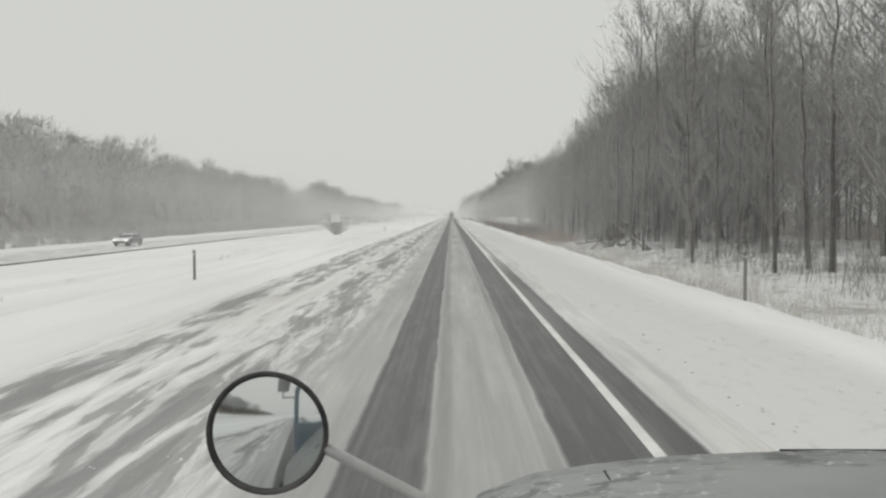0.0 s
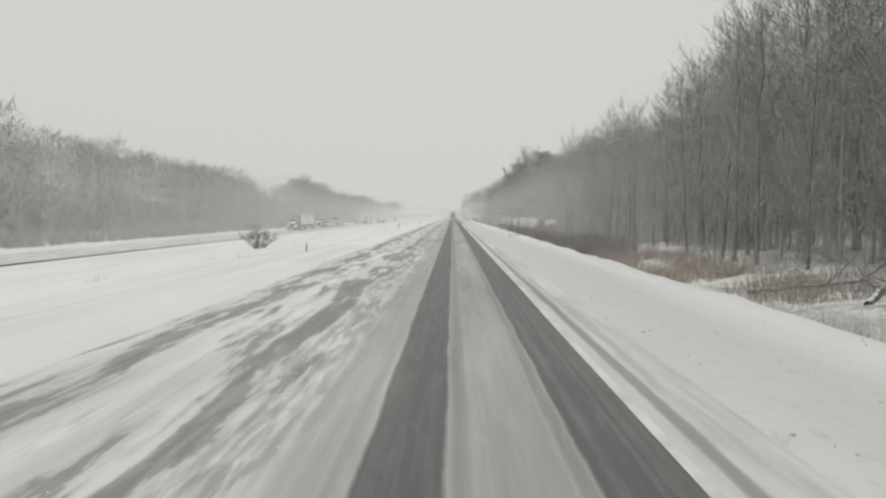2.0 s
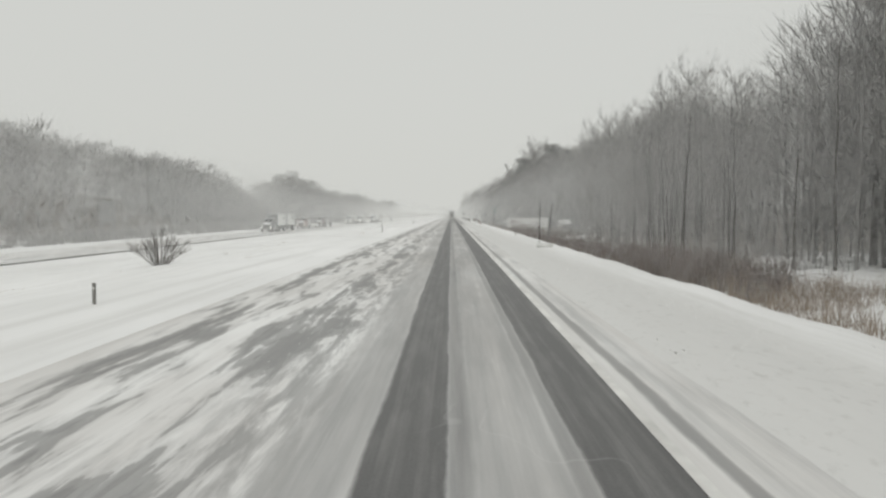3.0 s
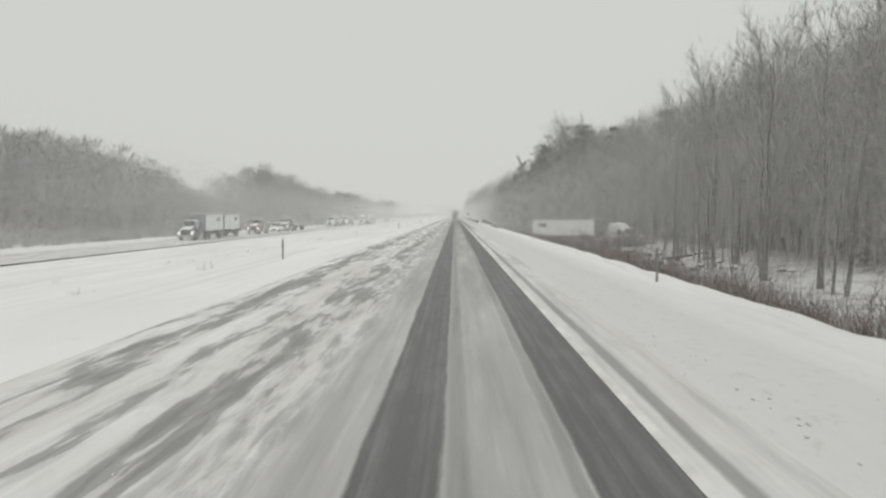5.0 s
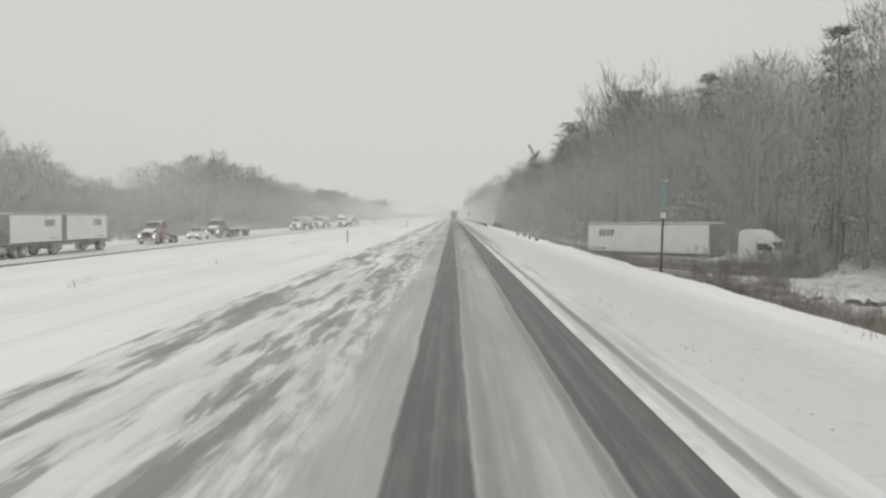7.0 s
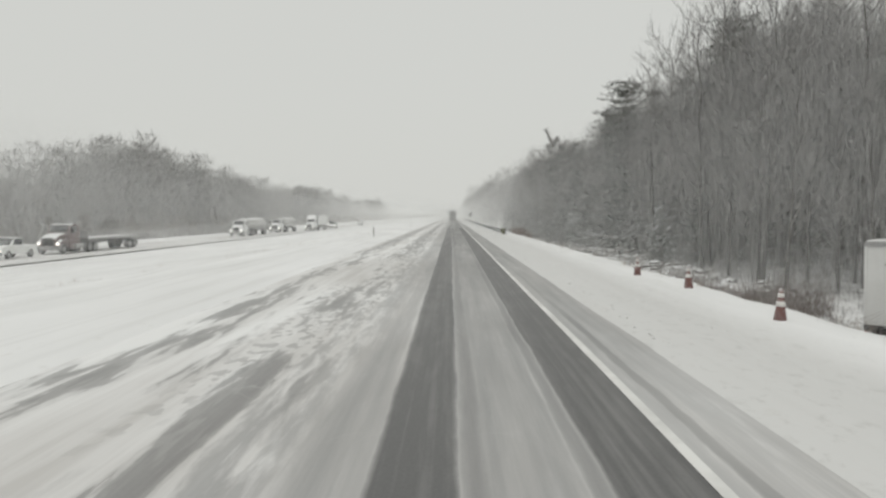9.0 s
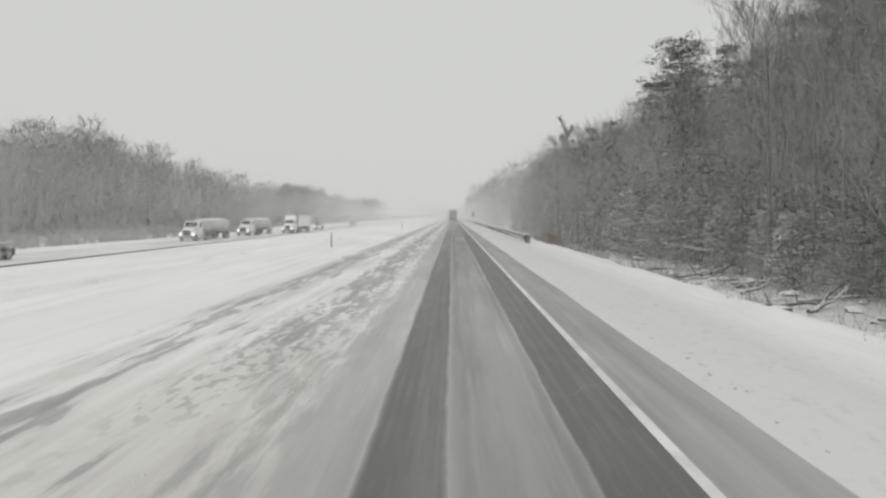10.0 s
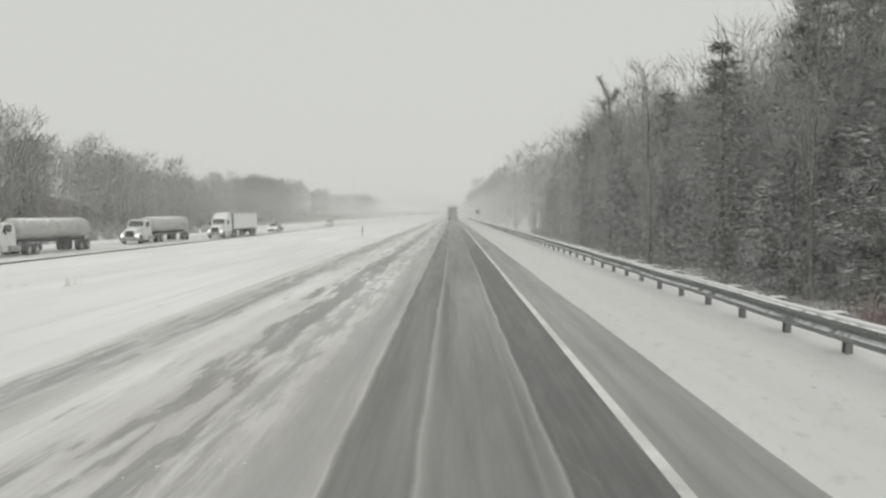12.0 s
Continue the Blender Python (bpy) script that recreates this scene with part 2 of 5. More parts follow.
    worn = calc(n, l, "ADD", calc(n, l, "ADD", calc(n, l, "MULTIPLY", isle, 0.62), calc(n, l, "MULTIPLY", torn, 0.38)), calc(n, l, "MAXIMUM", band(-2.65, 0.35, 0.10, 0.30), band(-4.75, 0.40, 0.085, 0.30)))
    worn = calc(n, l, "SUBTRACT", worn, calc(n, l, "MULTIPLY", late.outputs[0], 0.035))
    worn = calc(n, l, "ADD", worn, calc(n, l, "MULTIPLY", calc(n, l, "SUBTRACT", broad, 0.5), 0.20))
    # farther on the passing lane's wheel tracks are worn through again
    again = n.new("ShaderNodeMapRange")
    again.inputs[1].default_value, again.inputs[2].default_value = 264, 284
    l.new(sp.outputs[1], again.inputs[0])
    worn = calc(n, l, "ADD", worn, calc(n, l, "MULTIPLY", again.outputs[0], calc(n, l, "MAXIMUM", band(-2.75, 0.55, 0.065, 0.4), band(-4.7, 0.5, 0.03, 0.4))))
    drifts = calc(n, l, "ADD", step(worn, 0.46, 0.57, 0.13), calc(n, l, "ADD", step(worn, 0.55, 0.582, 0.24), step(worn, 0.60, 0.64, 0.13)))
    drifts = calc(n, l, "ADD", drifts, calc(n, l, "MULTIPLY", calc(n, l, "SUBTRACT", fine, 0.5), 0.10))
    drifts = calc(n, l, "MAXIMUM", drifts, calc(n, l, "MULTIPLY", band(-1.8, 0.6, 0.36, 0.5), ramp(n, l, calc(n, l, "ADD", calc(n, l, "MULTIPLY", long, 0.5), calc(n, l, "MULTIPLY", torn, 0.5)), [(0.44, 0.0), (0.50, 0.45), (0.56, 1.0)])))
    drifts = calc(n, l, "MULTIPLY", drifts, calc(n, l, "SUBTRACT", 1.0, calc(n, l, "MULTIPLY", late.outputs[0], 0.25)))
    drifts = calc(n, l, "MAXIMUM", drifts, calc(n, l, "MULTIPLY", again.outputs[0], calc(n, l, "MULTIPLY", band(-4.75, 0.55, 0.30, 0.3), calc(n, l, "ADD", torn, 0.05))))
    # a crust broken by the wind, with small bare scales where it has gone
    crust = noise_node(n, l, 5.5, 2, 0.45, (1, 0.40, 1), warp=0.25)
    some = ramp(n, l, noise_node(n, l, 0.35, 3, 0.5, (1, 0.22, 1)), [(0.44, 0.0), (0.54, 1.0)])
    scales = calc(n, l, "MULTIPLY", calc(n, l, "MULTIPLY", step(crust, 0.50, 0.60), some), band(-2.6, 0.8, 0.30, 0.5))
    scales = calc(n, l, "MULTIPLY", scales, calc(n, l, "SUBTRACT", calc(n, l, "ADD", calc(n, l, "MULTIPLY", late.outputs[0], 0.7), 0.3), calc(n, l, "MULTIPLY", last.outputs[0], 0.85)))
    drifts = calc(n, l, "MAXIMUM", drifts, scales)
    side = n.new("ShaderNodeMapRange")
    side.inputs[1].default_value, side.inputs[2].default_value = -1.30, -1.9
    l.new(x, side.inputs[0])
    across = n.new("ShaderNodeMix")
    l.new(side.outputs[0], across.inputs[0])
    l.new(thin, across.inputs[2])
    l.new(drifts, across.inputs[3])
    thin = across.outputs[0]
    asphalt = ramp(n, l, noise_node(n, l, 26, 5, 0.8), [(0.3, (0.075, 0.075, 0.076)), (0.7, (0.125, 0.125, 0.124))])
    film = mixed(n, l, ramp(n, l, calc(n, l, "ADD", calc(n, l, "MULTIPLY", fine, 0.6), calc(n, l, "MULTIPLY", torn, 0.4)), [(0.46, 0.0), (0.66, 0.40)]), asphalt, (0.30, 0.297, 0.29))
    film = mixed(n, l, calc(n, l, "MULTIPLY", late.outputs[0], calc(n, l, "MULTIPLY", ragged, 0.25)), film, (0.27, 0.265, 0.255))
    # threads of snow that snake over the bare asphalt
    w = noise_node(n, l, 0.42, 3, 0.5, (1, 0.55, 1))
    thread = ramp(n, l, calc(n, l, "ABSOLUTE", calc(n, l, "SUBTRACT", w, 0.5)), [(0.0, 1.0), (0.0035, 0.0)])
    gate = ramp(n, l, noise_node(n, l, 0.3, 2, 0.5), [(0.57, 0.0), (0.68, 0.22)])
    film = mixed(n, l, calc(n, l, "MULTIPLY", thread, gate), film, (0.62, 0.62, 0.615))
    slush = ramp(n, l, calc(n, l, "ADD", calc(n, l, "MULTIPLY", long, 0.5), calc(n, l, "MULTIPLY", broad, 0.5)), [(0.36, (0.56, 0.55, 0.535)), (0.48, (0.69, 0.685, 0.675)), (0.60, (0.82, 0.825, 0.82))])
    fac = ramp(n, l, thin, [(0.02, 0.0), (0.16, 0.34), (0.34, 0.60), (0.50, 0.78), (0.72, 1.0)])
    l.new(mixed(n, l, fac, slush, film), b.inputs["Base Color"])
    l.new(calc(n, l, "MULTIPLY_ADD", fac, -0.28), b.inputs["Roughness"])
    b.inputs["Roughness"].links[0].from_node.inputs[2].default_value = 0.78
    bump(n, l, b, calc(n, l, "ADD", calc(n, l, "MULTIPLY", fac, -1.0), calc(n, l, "MULTIPLY", torn, 0.8)), 0.4, 0.02)
    return m


M_SNOW = snow_material()
M_ROAD = road_material("snowy_asphalt", [(-0.43, 0.36, 0.95, 0.07), (1.52, 0.40, 1.0, 0.07), (0.06, 0.16, 0.44, 0.14), (0.55, 0.42, 0.31, 0.08), (1.02, 0.10, 0.42, 0.07), (2.28, 0.09, 0.40, 0.05), (2.60, 0.55, 0.09, 0.30),
                                         (-2.95, 0.35, 0.26, 0.35), (-4.65, 0.40, 0.26, 0.35), (-1.15, 0.50, 0.27, 0.25)], 0.02)
M_FAR_ROAD = road_material("snowy_asphalt_far", [(-40.9, 0.65, 0.75, 0.15), (-39.0, 0.65, 0.75, 0.15), (-37.2, 0.75, 0.95, 0.15), (-35.5, 0.75, 0.95, 0.15)], 0.0)
M_LINE = plain("road_paint", (0.78, 0.78, 0.76), 0.6, 0, (0.34, 0.335, 0.32), 0.6, 0.8)
M_BARK = bark_material("bark", (0.085, 0.08, 0.075), (0.15, 0.143, 0.135), 0.05, 0.07)
M_TWIG = bark_material("twig", (0.145, 0.138, 0.13), (0.215, 0.205, 0.193), 0.0, 0.26)
M_NEEDLE = bark_material("pine_needles", (0.10, 0.108, 0.095), (0.15, 0.158, 0.14), 0.05, 0.12)
M_LADEN = bark_material("snow_laden_needles", (0.11, 0.12, 0.105), (0.17, 0.178, 0.16), 0.46, 0.10)
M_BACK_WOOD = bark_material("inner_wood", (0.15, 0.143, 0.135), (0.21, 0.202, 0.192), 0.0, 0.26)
# far trees are painted paler than near ones, in place of haze
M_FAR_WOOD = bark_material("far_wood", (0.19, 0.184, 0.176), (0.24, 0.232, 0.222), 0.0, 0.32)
# white see-through material for the slivers that stand in for haze
M_HAZE, _n, _l, _b = material("haze_white", (0.95, 0.955, 0.95), 0.9, 0, 0.1)
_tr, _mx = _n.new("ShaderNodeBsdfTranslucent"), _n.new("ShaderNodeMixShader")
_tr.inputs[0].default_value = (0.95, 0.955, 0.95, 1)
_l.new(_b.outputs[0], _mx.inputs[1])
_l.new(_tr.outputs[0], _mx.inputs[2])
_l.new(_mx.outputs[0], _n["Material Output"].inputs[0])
M_SHRUB = bark_material("shrub_twig", (0.10, 0.087, 0.078), (0.16, 0.142, 0.128), 0.0, 0.05)
M_REED = blade_material("frosted_reed", (0.34, 0.31, 0.26), (0.55, 0.53, 0.49), 0.7)
M_BRUSH = blade_material("brown_brush", (0.14, 0.115, 0.106), (0.23, 0.19, 0.17), 0.25)
M_STRAW = blade_material("straw_grass", (0.22, 0.165, 0.12), (0.36, 0.29, 0.22), 0.3)
M_RUST = blade_material("rust_grass", (0.17, 0.125, 0.105), (0.26, 0.205, 0.175), 0.35)
M_ROCK = plain("rock", (0.16, 0.155, 0.15), 0.9, 0, (0.08, 0.08, 0.078), 0.6, 2.0, 0.2, 0.75)
M_PALE_LOG = bark_material("weathered_log", (0.30, 0.285, 0.265), (0.44, 0.42, 0.40), 0.6)
M_LOG = bark_material("dead_wood", (0.075, 0.068, 0.062), (0.15, 0.138, 0.125), 0.06)
M_STEEL = plain("galvanised_steel", (0.33, 0.34, 0.345), 0.5, 0.7, (0.16, 0.15, 0.14), 0.5, 3.0, 0.5, 0.18)
M_RAIL = plain("weathered_rail_steel", (0.235, 0.245, 0.24), 0.55, 0.4, (0.09, 0.085, 0.08), 0.5, 3.0, 0.5, 0.18)
M_SIGN_BACK = plain("dull_aluminium", (0.34, 0.345, 0.345), 0.6, 0.1, (0.25, 0.25, 0.245), 0.5, 1.5)
M_POST = plain("weathered_post", (0.25, 0.243, 0.23), 0.8, 0, (0.12, 0.12, 0.12), 0.4, 4.0)
M_WHITE = plain("white_paint", (0.82, 0.83, 0.82), 0.45, 0, (0.50, 0.48, 0.45), 0.3, 0.8)
M_CABWHITE = plain("white_gloss_paint", (0.78, 0.79, 0.79), 0.3, 0, (0.45, 0.43, 0.40), 0.4, 1.4, 0.5, 0.25)
M_DARK = plain("dark_steel", (0.035, 0.035, 0.036), 0.6, 0.2, (0.16, 0.155, 0.15), 0.5, 2.5)
M_TYRE = plain("tyre_rubber", (0.022, 0.022, 0.023), 0.85, 0, (0.22, 0.215, 0.21), 0.6, 3.0)
M_RIM = plain("rim_metal", (0.45, 0.45, 0.45), 0.4, 0.8, (0.18, 0.17, 0.16), 0.6, 4.0)
M_GLASS, _n, _l, _b = material("dark_glass", (0.02, 0.024, 0.027), 0.12, 0, 0.6)
M_RED = plain("red_paint", (0.19, 0.075, 0.072), 0.5, 0, (0.42, 0.38, 0.37), 0.7, 1.5, 0.4, 0.35)
M_MAROON = plain("maroon_paint", (0.12, 0.07, 0.07), 0.5, 0, (0.40, 0.38, 0.37), 0.6, 1.5, 0.4, 0.35)
M_REDMARK = plain("red_lettering", (0.14, 0.085, 0.09), 0.5, 0, (0.4, 0.3, 0.3), 0.2)
M_GREYMARK = plain("grey_lettering", (0.12, 0.12, 0.125), 0.5, 0, (0.3, 0.3, 0.3), 0.2)
M_ORANGE = plain("orange_plastic", (0.20, 0.098, 0.088), 0.6, 0, (0.34, 0.27, 0.26), 0.6, 4.0, 0.4, 0.2)
M_POLE = plain("dark_pole_steel", (0.05, 0.05, 0.05), 0.7, 0.2, (0.12, 0.12, 0.12), 0.5, 4.0)
M_BAND = plain("reflective_band", (0.75, 0.74, 0.72), 0.4, 0, (0.5, 0.48, 0.45), 0.3, 4.0)
M_LEGEND = plain("pale_legend", (0.26, 0.38, 0.35), 0.5, 0, (0.3, 0.35, 0.34), 0.5, 5.0)
M_GREEN = plain("green_sign_face", (0.20, 0.29, 0.265), 0.5, 0, (0.40, 0.43, 0.42), 0.8, 5.0)
M_YELLOW = plain("yellow_plastic", (0.145, 0.147, 0.07), 0.7, 0, (0.09, 0.09, 0.07), 0.8, 7.0, 0.3, 0.2)
M_CARGREY = plain("dark_car_paint", (0.11, 0.112, 0.118), 0.45, 0.1, (0.38, 0.38, 0.38), 0.8, 1.5, 0.5, 0.45)
M_TANK = plain("tank_metal", (0.55, 0.55, 0.54), 0.4, 0.5, (0.3, 0.29, 0.27), 0.5, 1.0, 0.5, 0.2)
M_LAMP, _n, _l, _b = material("lit_headlamp", (0.9, 0.9, 0.85), 0.2)
_b.inputs["Emission Color"].default_value = (1.0, 0.98, 0.9, 1)
_b.inputs["Emission Strength"].default_value = 1.6
M_TAIL, _n, _l, _b = material("tail_lamp", (0.4, 0.02, 0.02), 0.3)


# ---- the lie of the land ----
_table = np.random.RandomState(7).rand(64, 64)


def noise_grid(x, y):
    """Smooth noise from a fixed table, about 0 to 1."""
    xi, yi = np.floor(x).astype(int), np.floor(y).astype(int)
    fx, fy = x - xi, y - yi
    fx, fy = fx * fx * (3 - 2 * fx), fy * fy * (3 - 2 * fy)
    t = lambda a, b: _table[a % 64, b % 64]
    return (t(xi, yi) * (1 - fx) + t(xi + 1, yi) * fx) * (1 - fy) + (t(xi, yi + 1) * (1 - fx) + t(xi + 1, yi + 1) * fx) * fy


def lerp_table(v, table):
    xs, zs = zip(*table)
    return np.interp(v, xs, zs)


def ground_z(x, y):
    x, y = np.asarray(x, float), np.asarray(y, float)
    near = lerp_table(x, [(3.0, -0.06), (3.35, 0.03), (4.6, 0.06), (5.0, 0.02), (5.4, 0.08), (7.0, 0.07), (8.6, -0.85), (10.5, -0.95), (14, -0.45), (20, -0.2), (60, 0.6), (300, 6)])
    deep = lerp_table(x, [(3.0, -0.06), (3.35, 0.03), (4.6, 0.06), (5.0, 0.02), (5.4, 0.08), (7.2, 0.07), (9.5, -1.6), (11.5, -2.45), (26, -2.5), (34, -1.5), (60, 3.0), (300, 14)])
    hill = lerp_table(x, [(3.0, -0.06), (3.35, 0.03), (4.6, 0.08), (6.5, 0.10), (7.4, 0.0), (10, -1.4), (12, -1.9), (21, -1.7), (26, 0.5), (40, 6.0), (70, 12.0), (300, 20)])
    w1 = np.clip((y - 105) / 60, 0, 1)
    w2 = np.clip((y - 262) / 45, 0, 1)
    w1, w2 = w1 * w1 * (3 - 2 * w1), w2 * w2 * (3 - 2 * w2)
    right = (near * (1 - w1) + deep * w1) * (1 - w2) + hill * w2
    left = lerp_table(-x, [(5.6, -0.06), (6.0, 0.06), (8.5, 0.12), (11, -0.1), (17, -0.95), (24, -1.75), (28, -1.95), (33, -1.72), (34, -1.78), (43.6, -1.78), (44.3, -1.28), (45.3, -1.32), (47, -1.55), (52, -1.5), (58, -0.4), (66, 2.6), (80, 6.5), (110, 11.0), (400, 20)])
    # the far hillside dips where a stream comes down
    hill2 = lerp_table(y, [(-300, 1.0), (240, 1.0), (300, 0.55), (318, 0.12), (335, 0.5), (360, 1.0), (440, 1.0), (480, 0.5), (900, 0.6)])
    left = np.where(x < -52, -1.5 + (left + 1.5) * hill2, left)
    z = np.where(x > -1.2, right, left)
    rough = np.where((x > 3.05) & (x < 3.7), 0.22, 0.0) + np.where((x > 7.8) | (x < -46), 1.0, np.where((x < -9) & (x > -32), 0.35, 0.06))
    bumps = (np.sin(x * 0.71 + y * 0.33) + np.sin(x * 0.23 - y * 0.57 + 1.3) + np.sin(x * 1.6 + y * 1.13 + 0.4) * 0.5 + np.sin(x * 2.9 - y * 2.3) * 0.3)
    flat = ((x > -5.7) & (x < 3.05)) | ((x < -33.9) & (x > -43.7))
    # the ploughed bank beside the shoulder is lumpy
    bank = np.clip(1 - np.abs(x - 6.6) / 1.5, 0, 1)
    lumps = noise_grid(x * 0.9 + 7, y * 0.42) + 0.5 * noise_grid(x * 2.1 + 3, y * 0.95 + 11) - 0.75
    return z + np.where(flat, 0, rough * 0.07 * bumps) + 0.18 * bank * lumps


def steps(*pairs):
    out = [pairs[0][0]]
    for (a, s), (b, _) in zip(pairs, pairs[1:]):
        k = max(1, int(round((b - a) / s)))
        out += [a + (b - a) * (i + 1) / k for i in range(k)]
    return np.array(out)


def sheet(name, xs, ys, zfun, mat, label, category):
    gx, gy = np.meshgrid(xs, ys)
    v = np.stack([gx, gy, zfun(gx, gy)], -1).reshape(-1, 3)
    nx, ny = len(xs), len(ys)
    i = (np.arange(ny - 1)[:, None] * nx + np.arange(nx - 1)[None]).ravel()
    f = np.stack([i, i + 1, i + nx + 1, i + nx], -1)
    return tagged(new(name, mesh_np(name, v, f, mat, True)), label, category, kind="structure")


sheet("ground", steps((-1800, 200), (-400, 40), (-120, 5), (-50, 0.8), (-42, 1.5), (-34, 1.2), (-10, 0.5), (-5.6, 4), (3.0, 0.3), (8, 0.45), (14, 0.9), (30, 4), (80, 30), (400, 200), (1800, 1)),
      steps((-300, 30), (-60, 6), (-12, 0.75), (345, 4), (500, 15), (900, 60), (1500, 400), (3500, 1)), ground_z, M_SNOW, "open snow-covered ground with shallow ditches", "ground")


def road_z(x, y):
    ridges = 0.035 * np.clip(1 - np.abs(x + 4.0) / 1.9, 0, 1) * (noise_grid(x * 1.9, y * 0.35) + 0.4 * noise_grid(x * 4 + 9, y * 1.1))
    return 0.0 + np.where(x > -1.9, 0, ridges) + np.where((x < -5.7) | (x > 3.3), -0.08, 0)


sheet("road", steps((-5.75, 0.1), (-1.9, 0.6), (3.35, 1)), steps((-60, 8), (-4, 0.45), (345, 4), (600, 30), (1500, 1)), road_z, M_ROAD, "two-lane asphalt carriageway with bare wheel tracks in packed snow", "road")
sheet("road_opposite", steps((-43.5, 1.2), (-34.2, 1)), steps((-300, 20), (1500, 1)), lambda x, y: 0 * x - 1.66, M_FAR_ROAD, "snowy carriageway across the median", "road")


def edge_line():
    ys = steps((-20, 2), (1200, 1))
    wob = 0.02 * (noise_grid(ys * 0.2, ys * 0) - 0.5)
    v = np.concatenate([np.stack([1.90 + wob, ys, 0 * ys + 0.006], -1), np.stack([2.02 + wob, ys, 0 * ys + 0.006], -1)])
    k = len(ys)
    i = np.arange(k - 1)
    ob = new("edge_line", mesh_np("edge_line", v, np.stack([i, i + k, i + k + 1, i + 1], -1), M_LINE))
    tagged(ob, "worn white painted line along the road's edge", "road marking", kind="structure")


edge_line()


# ---- woods ----
class Wood:
    """Gathers tapered tubes and slivers as triangles."""

    def __init__(self):
        self.v, self.f, self.n = [], [], 0

    def tube(self, pts, radii, sides):
        pts = [Vector(p) for p in pts]
        k = len(pts)
        ring = []
        for i, p in enumerate(pts):
            d = (pts[min(i + 1, k - 1)] - pts[max(i - 1, 0)]).normalized()
            a = d.orthogonal().normalized()
            b = d.cross(a)
            for j in range(sides):
                w = 2 * math.pi * j / sides
                ring.append(p + (a * math.cos(w) + b * math.sin(w)) * radii[i])
        self.v += [tuple(q) for q in ring]
        for i in range(k - 1):
            for j in range(sides):
                a0, a1 = self.n + i * sides + j, self.n + i * sides + (j + 1) % sides
                self.f += [(a0, a1, a1 + sides), (a0, a1 + sides, a0 + sides)]
        self.n += len(ring)

    def sliver(self, p, q, w, rnd):
        side = Vector((rnd.uniform(-1, 1), rnd.uniform(-1, 1), rnd.uniform(-0.4, 0.4))).normalized() * w
        self.v += [tuple(p + side), tuple(p - side), tuple(q)]
        self.f.append((self.n, self.n + 1, self.n + 2))
        self.n += 3

    def arrays(self):
        return np.array(self.v, dtype=np.float32), np.array(self.f, dtype=np.int32)


def bare_tree(seed, height, girth, clear, spread, limbs, twigs, thick=1.0, fork=0.0):
    """A leafless tree: a tapered trunk, limbs, branches and twigs. Returns trunk and crown."""
    rnd = random.Random(seed)
    trunk, crown = Wood(), Wood()
    lean = Vector((rnd.uniform(-0.05, 0.05), rnd.uniform(-0.05, 0.05), 0))
    pts, rad = [], []
    for i in range(9):
        s = i / 8
        wob = Vector((rnd.uniform(-1, 1), rnd.uniform(-1, 1), 0)) * 0.012 * height * s
        pts.append(Vector((0, 0, -0.4 + (height * 0.93 + 0.4) * s)) + lean * height * s + wob)
        rad.append(girth * (1.25 if i == 0 else 1) * (1 - s) ** 1.05 + 0.016)
    trunk.tube(pts, rad, 7)

    def along(path, s):
        s = min(max(s, 0), 0.999) * (len(path) - 1)
        i = int(s)
        return path[i].lerp(path[i + 1], s - i)

    for k in range(limbs):
        s = clear + (0.98 - clear) * (k + rnd.random()) / limbs
        base = along(pts, s)
        az = k * 2.4 + rnd.uniform(-0.5, 0.5)
        up = rnd.uniform(0.25, 0.9) + fork * 0.7
        length = height * spread * 1.15 * (1.15 - 0.72 * s) * rnd.uniform(0.7, 1.25)
        d = Vector((math.cos(az), math.sin(az), up)).normalized()
        path = [base]
        for i in range(4):
            d = (d + Vector((rnd.uniform(-0.22, 0.22), rnd.uniform(-0.22, 0.22), rnd.uniform(-0.02, 0.22)))).normalized()
            path.append(path[-1] + d * length / 4)
        r = girth * 0.34 * (1.15 - s) + 0.012
        crown.tube(path, [r * thick * (1 - i / 4.6) for i in range(5)], 3)
        for _ in range(twigs):
            q = rnd.uniform(0.15, 1)
            p = along(path, q)
            a = Vector((rnd.uniform(-1, 1), rnd.uniform(-1, 1), rnd.uniform(-0.2, 1.0))).normalized()
            e = (d + a * 0.9).normalized()
            ll = length * rnd.uniform(0.25, 0.6) * (1.25 - 0.6 * q)
            p2 = p + e * ll * 0.55 + Vector((0, 0, 0.04 * ll))
            p3 = p2 + (e + Vector((rnd.uniform(-0.35, 0.35), rnd.uniform(-0.35, 0.35), rnd.uniform(-0.1, 0.35)))) * ll * 0.5
            w = 0.018 * thick
            crown.sliver(p, p2 + (p2 - p) * 0.3, w, rnd)
            crown.sliver(p2, p3, w * 0.8, rnd)
            for _ in range(4):
                g = p.lerp(p2, rnd.random()) if rnd.random() < 0.4 else p2.lerp(p3, rnd.random())
                t = (e + Vector((rnd.uniform(-1, 1), rnd.uniform(-1, 1), rnd.uniform(-0.4, 0.9))) * 0.9).normalized()
                crown.sliver(g, g + t * rnd.uniform(0.4, 1.2), 0.0135 * thick, rnd)
    return trunk.arrays(), crown.arrays()


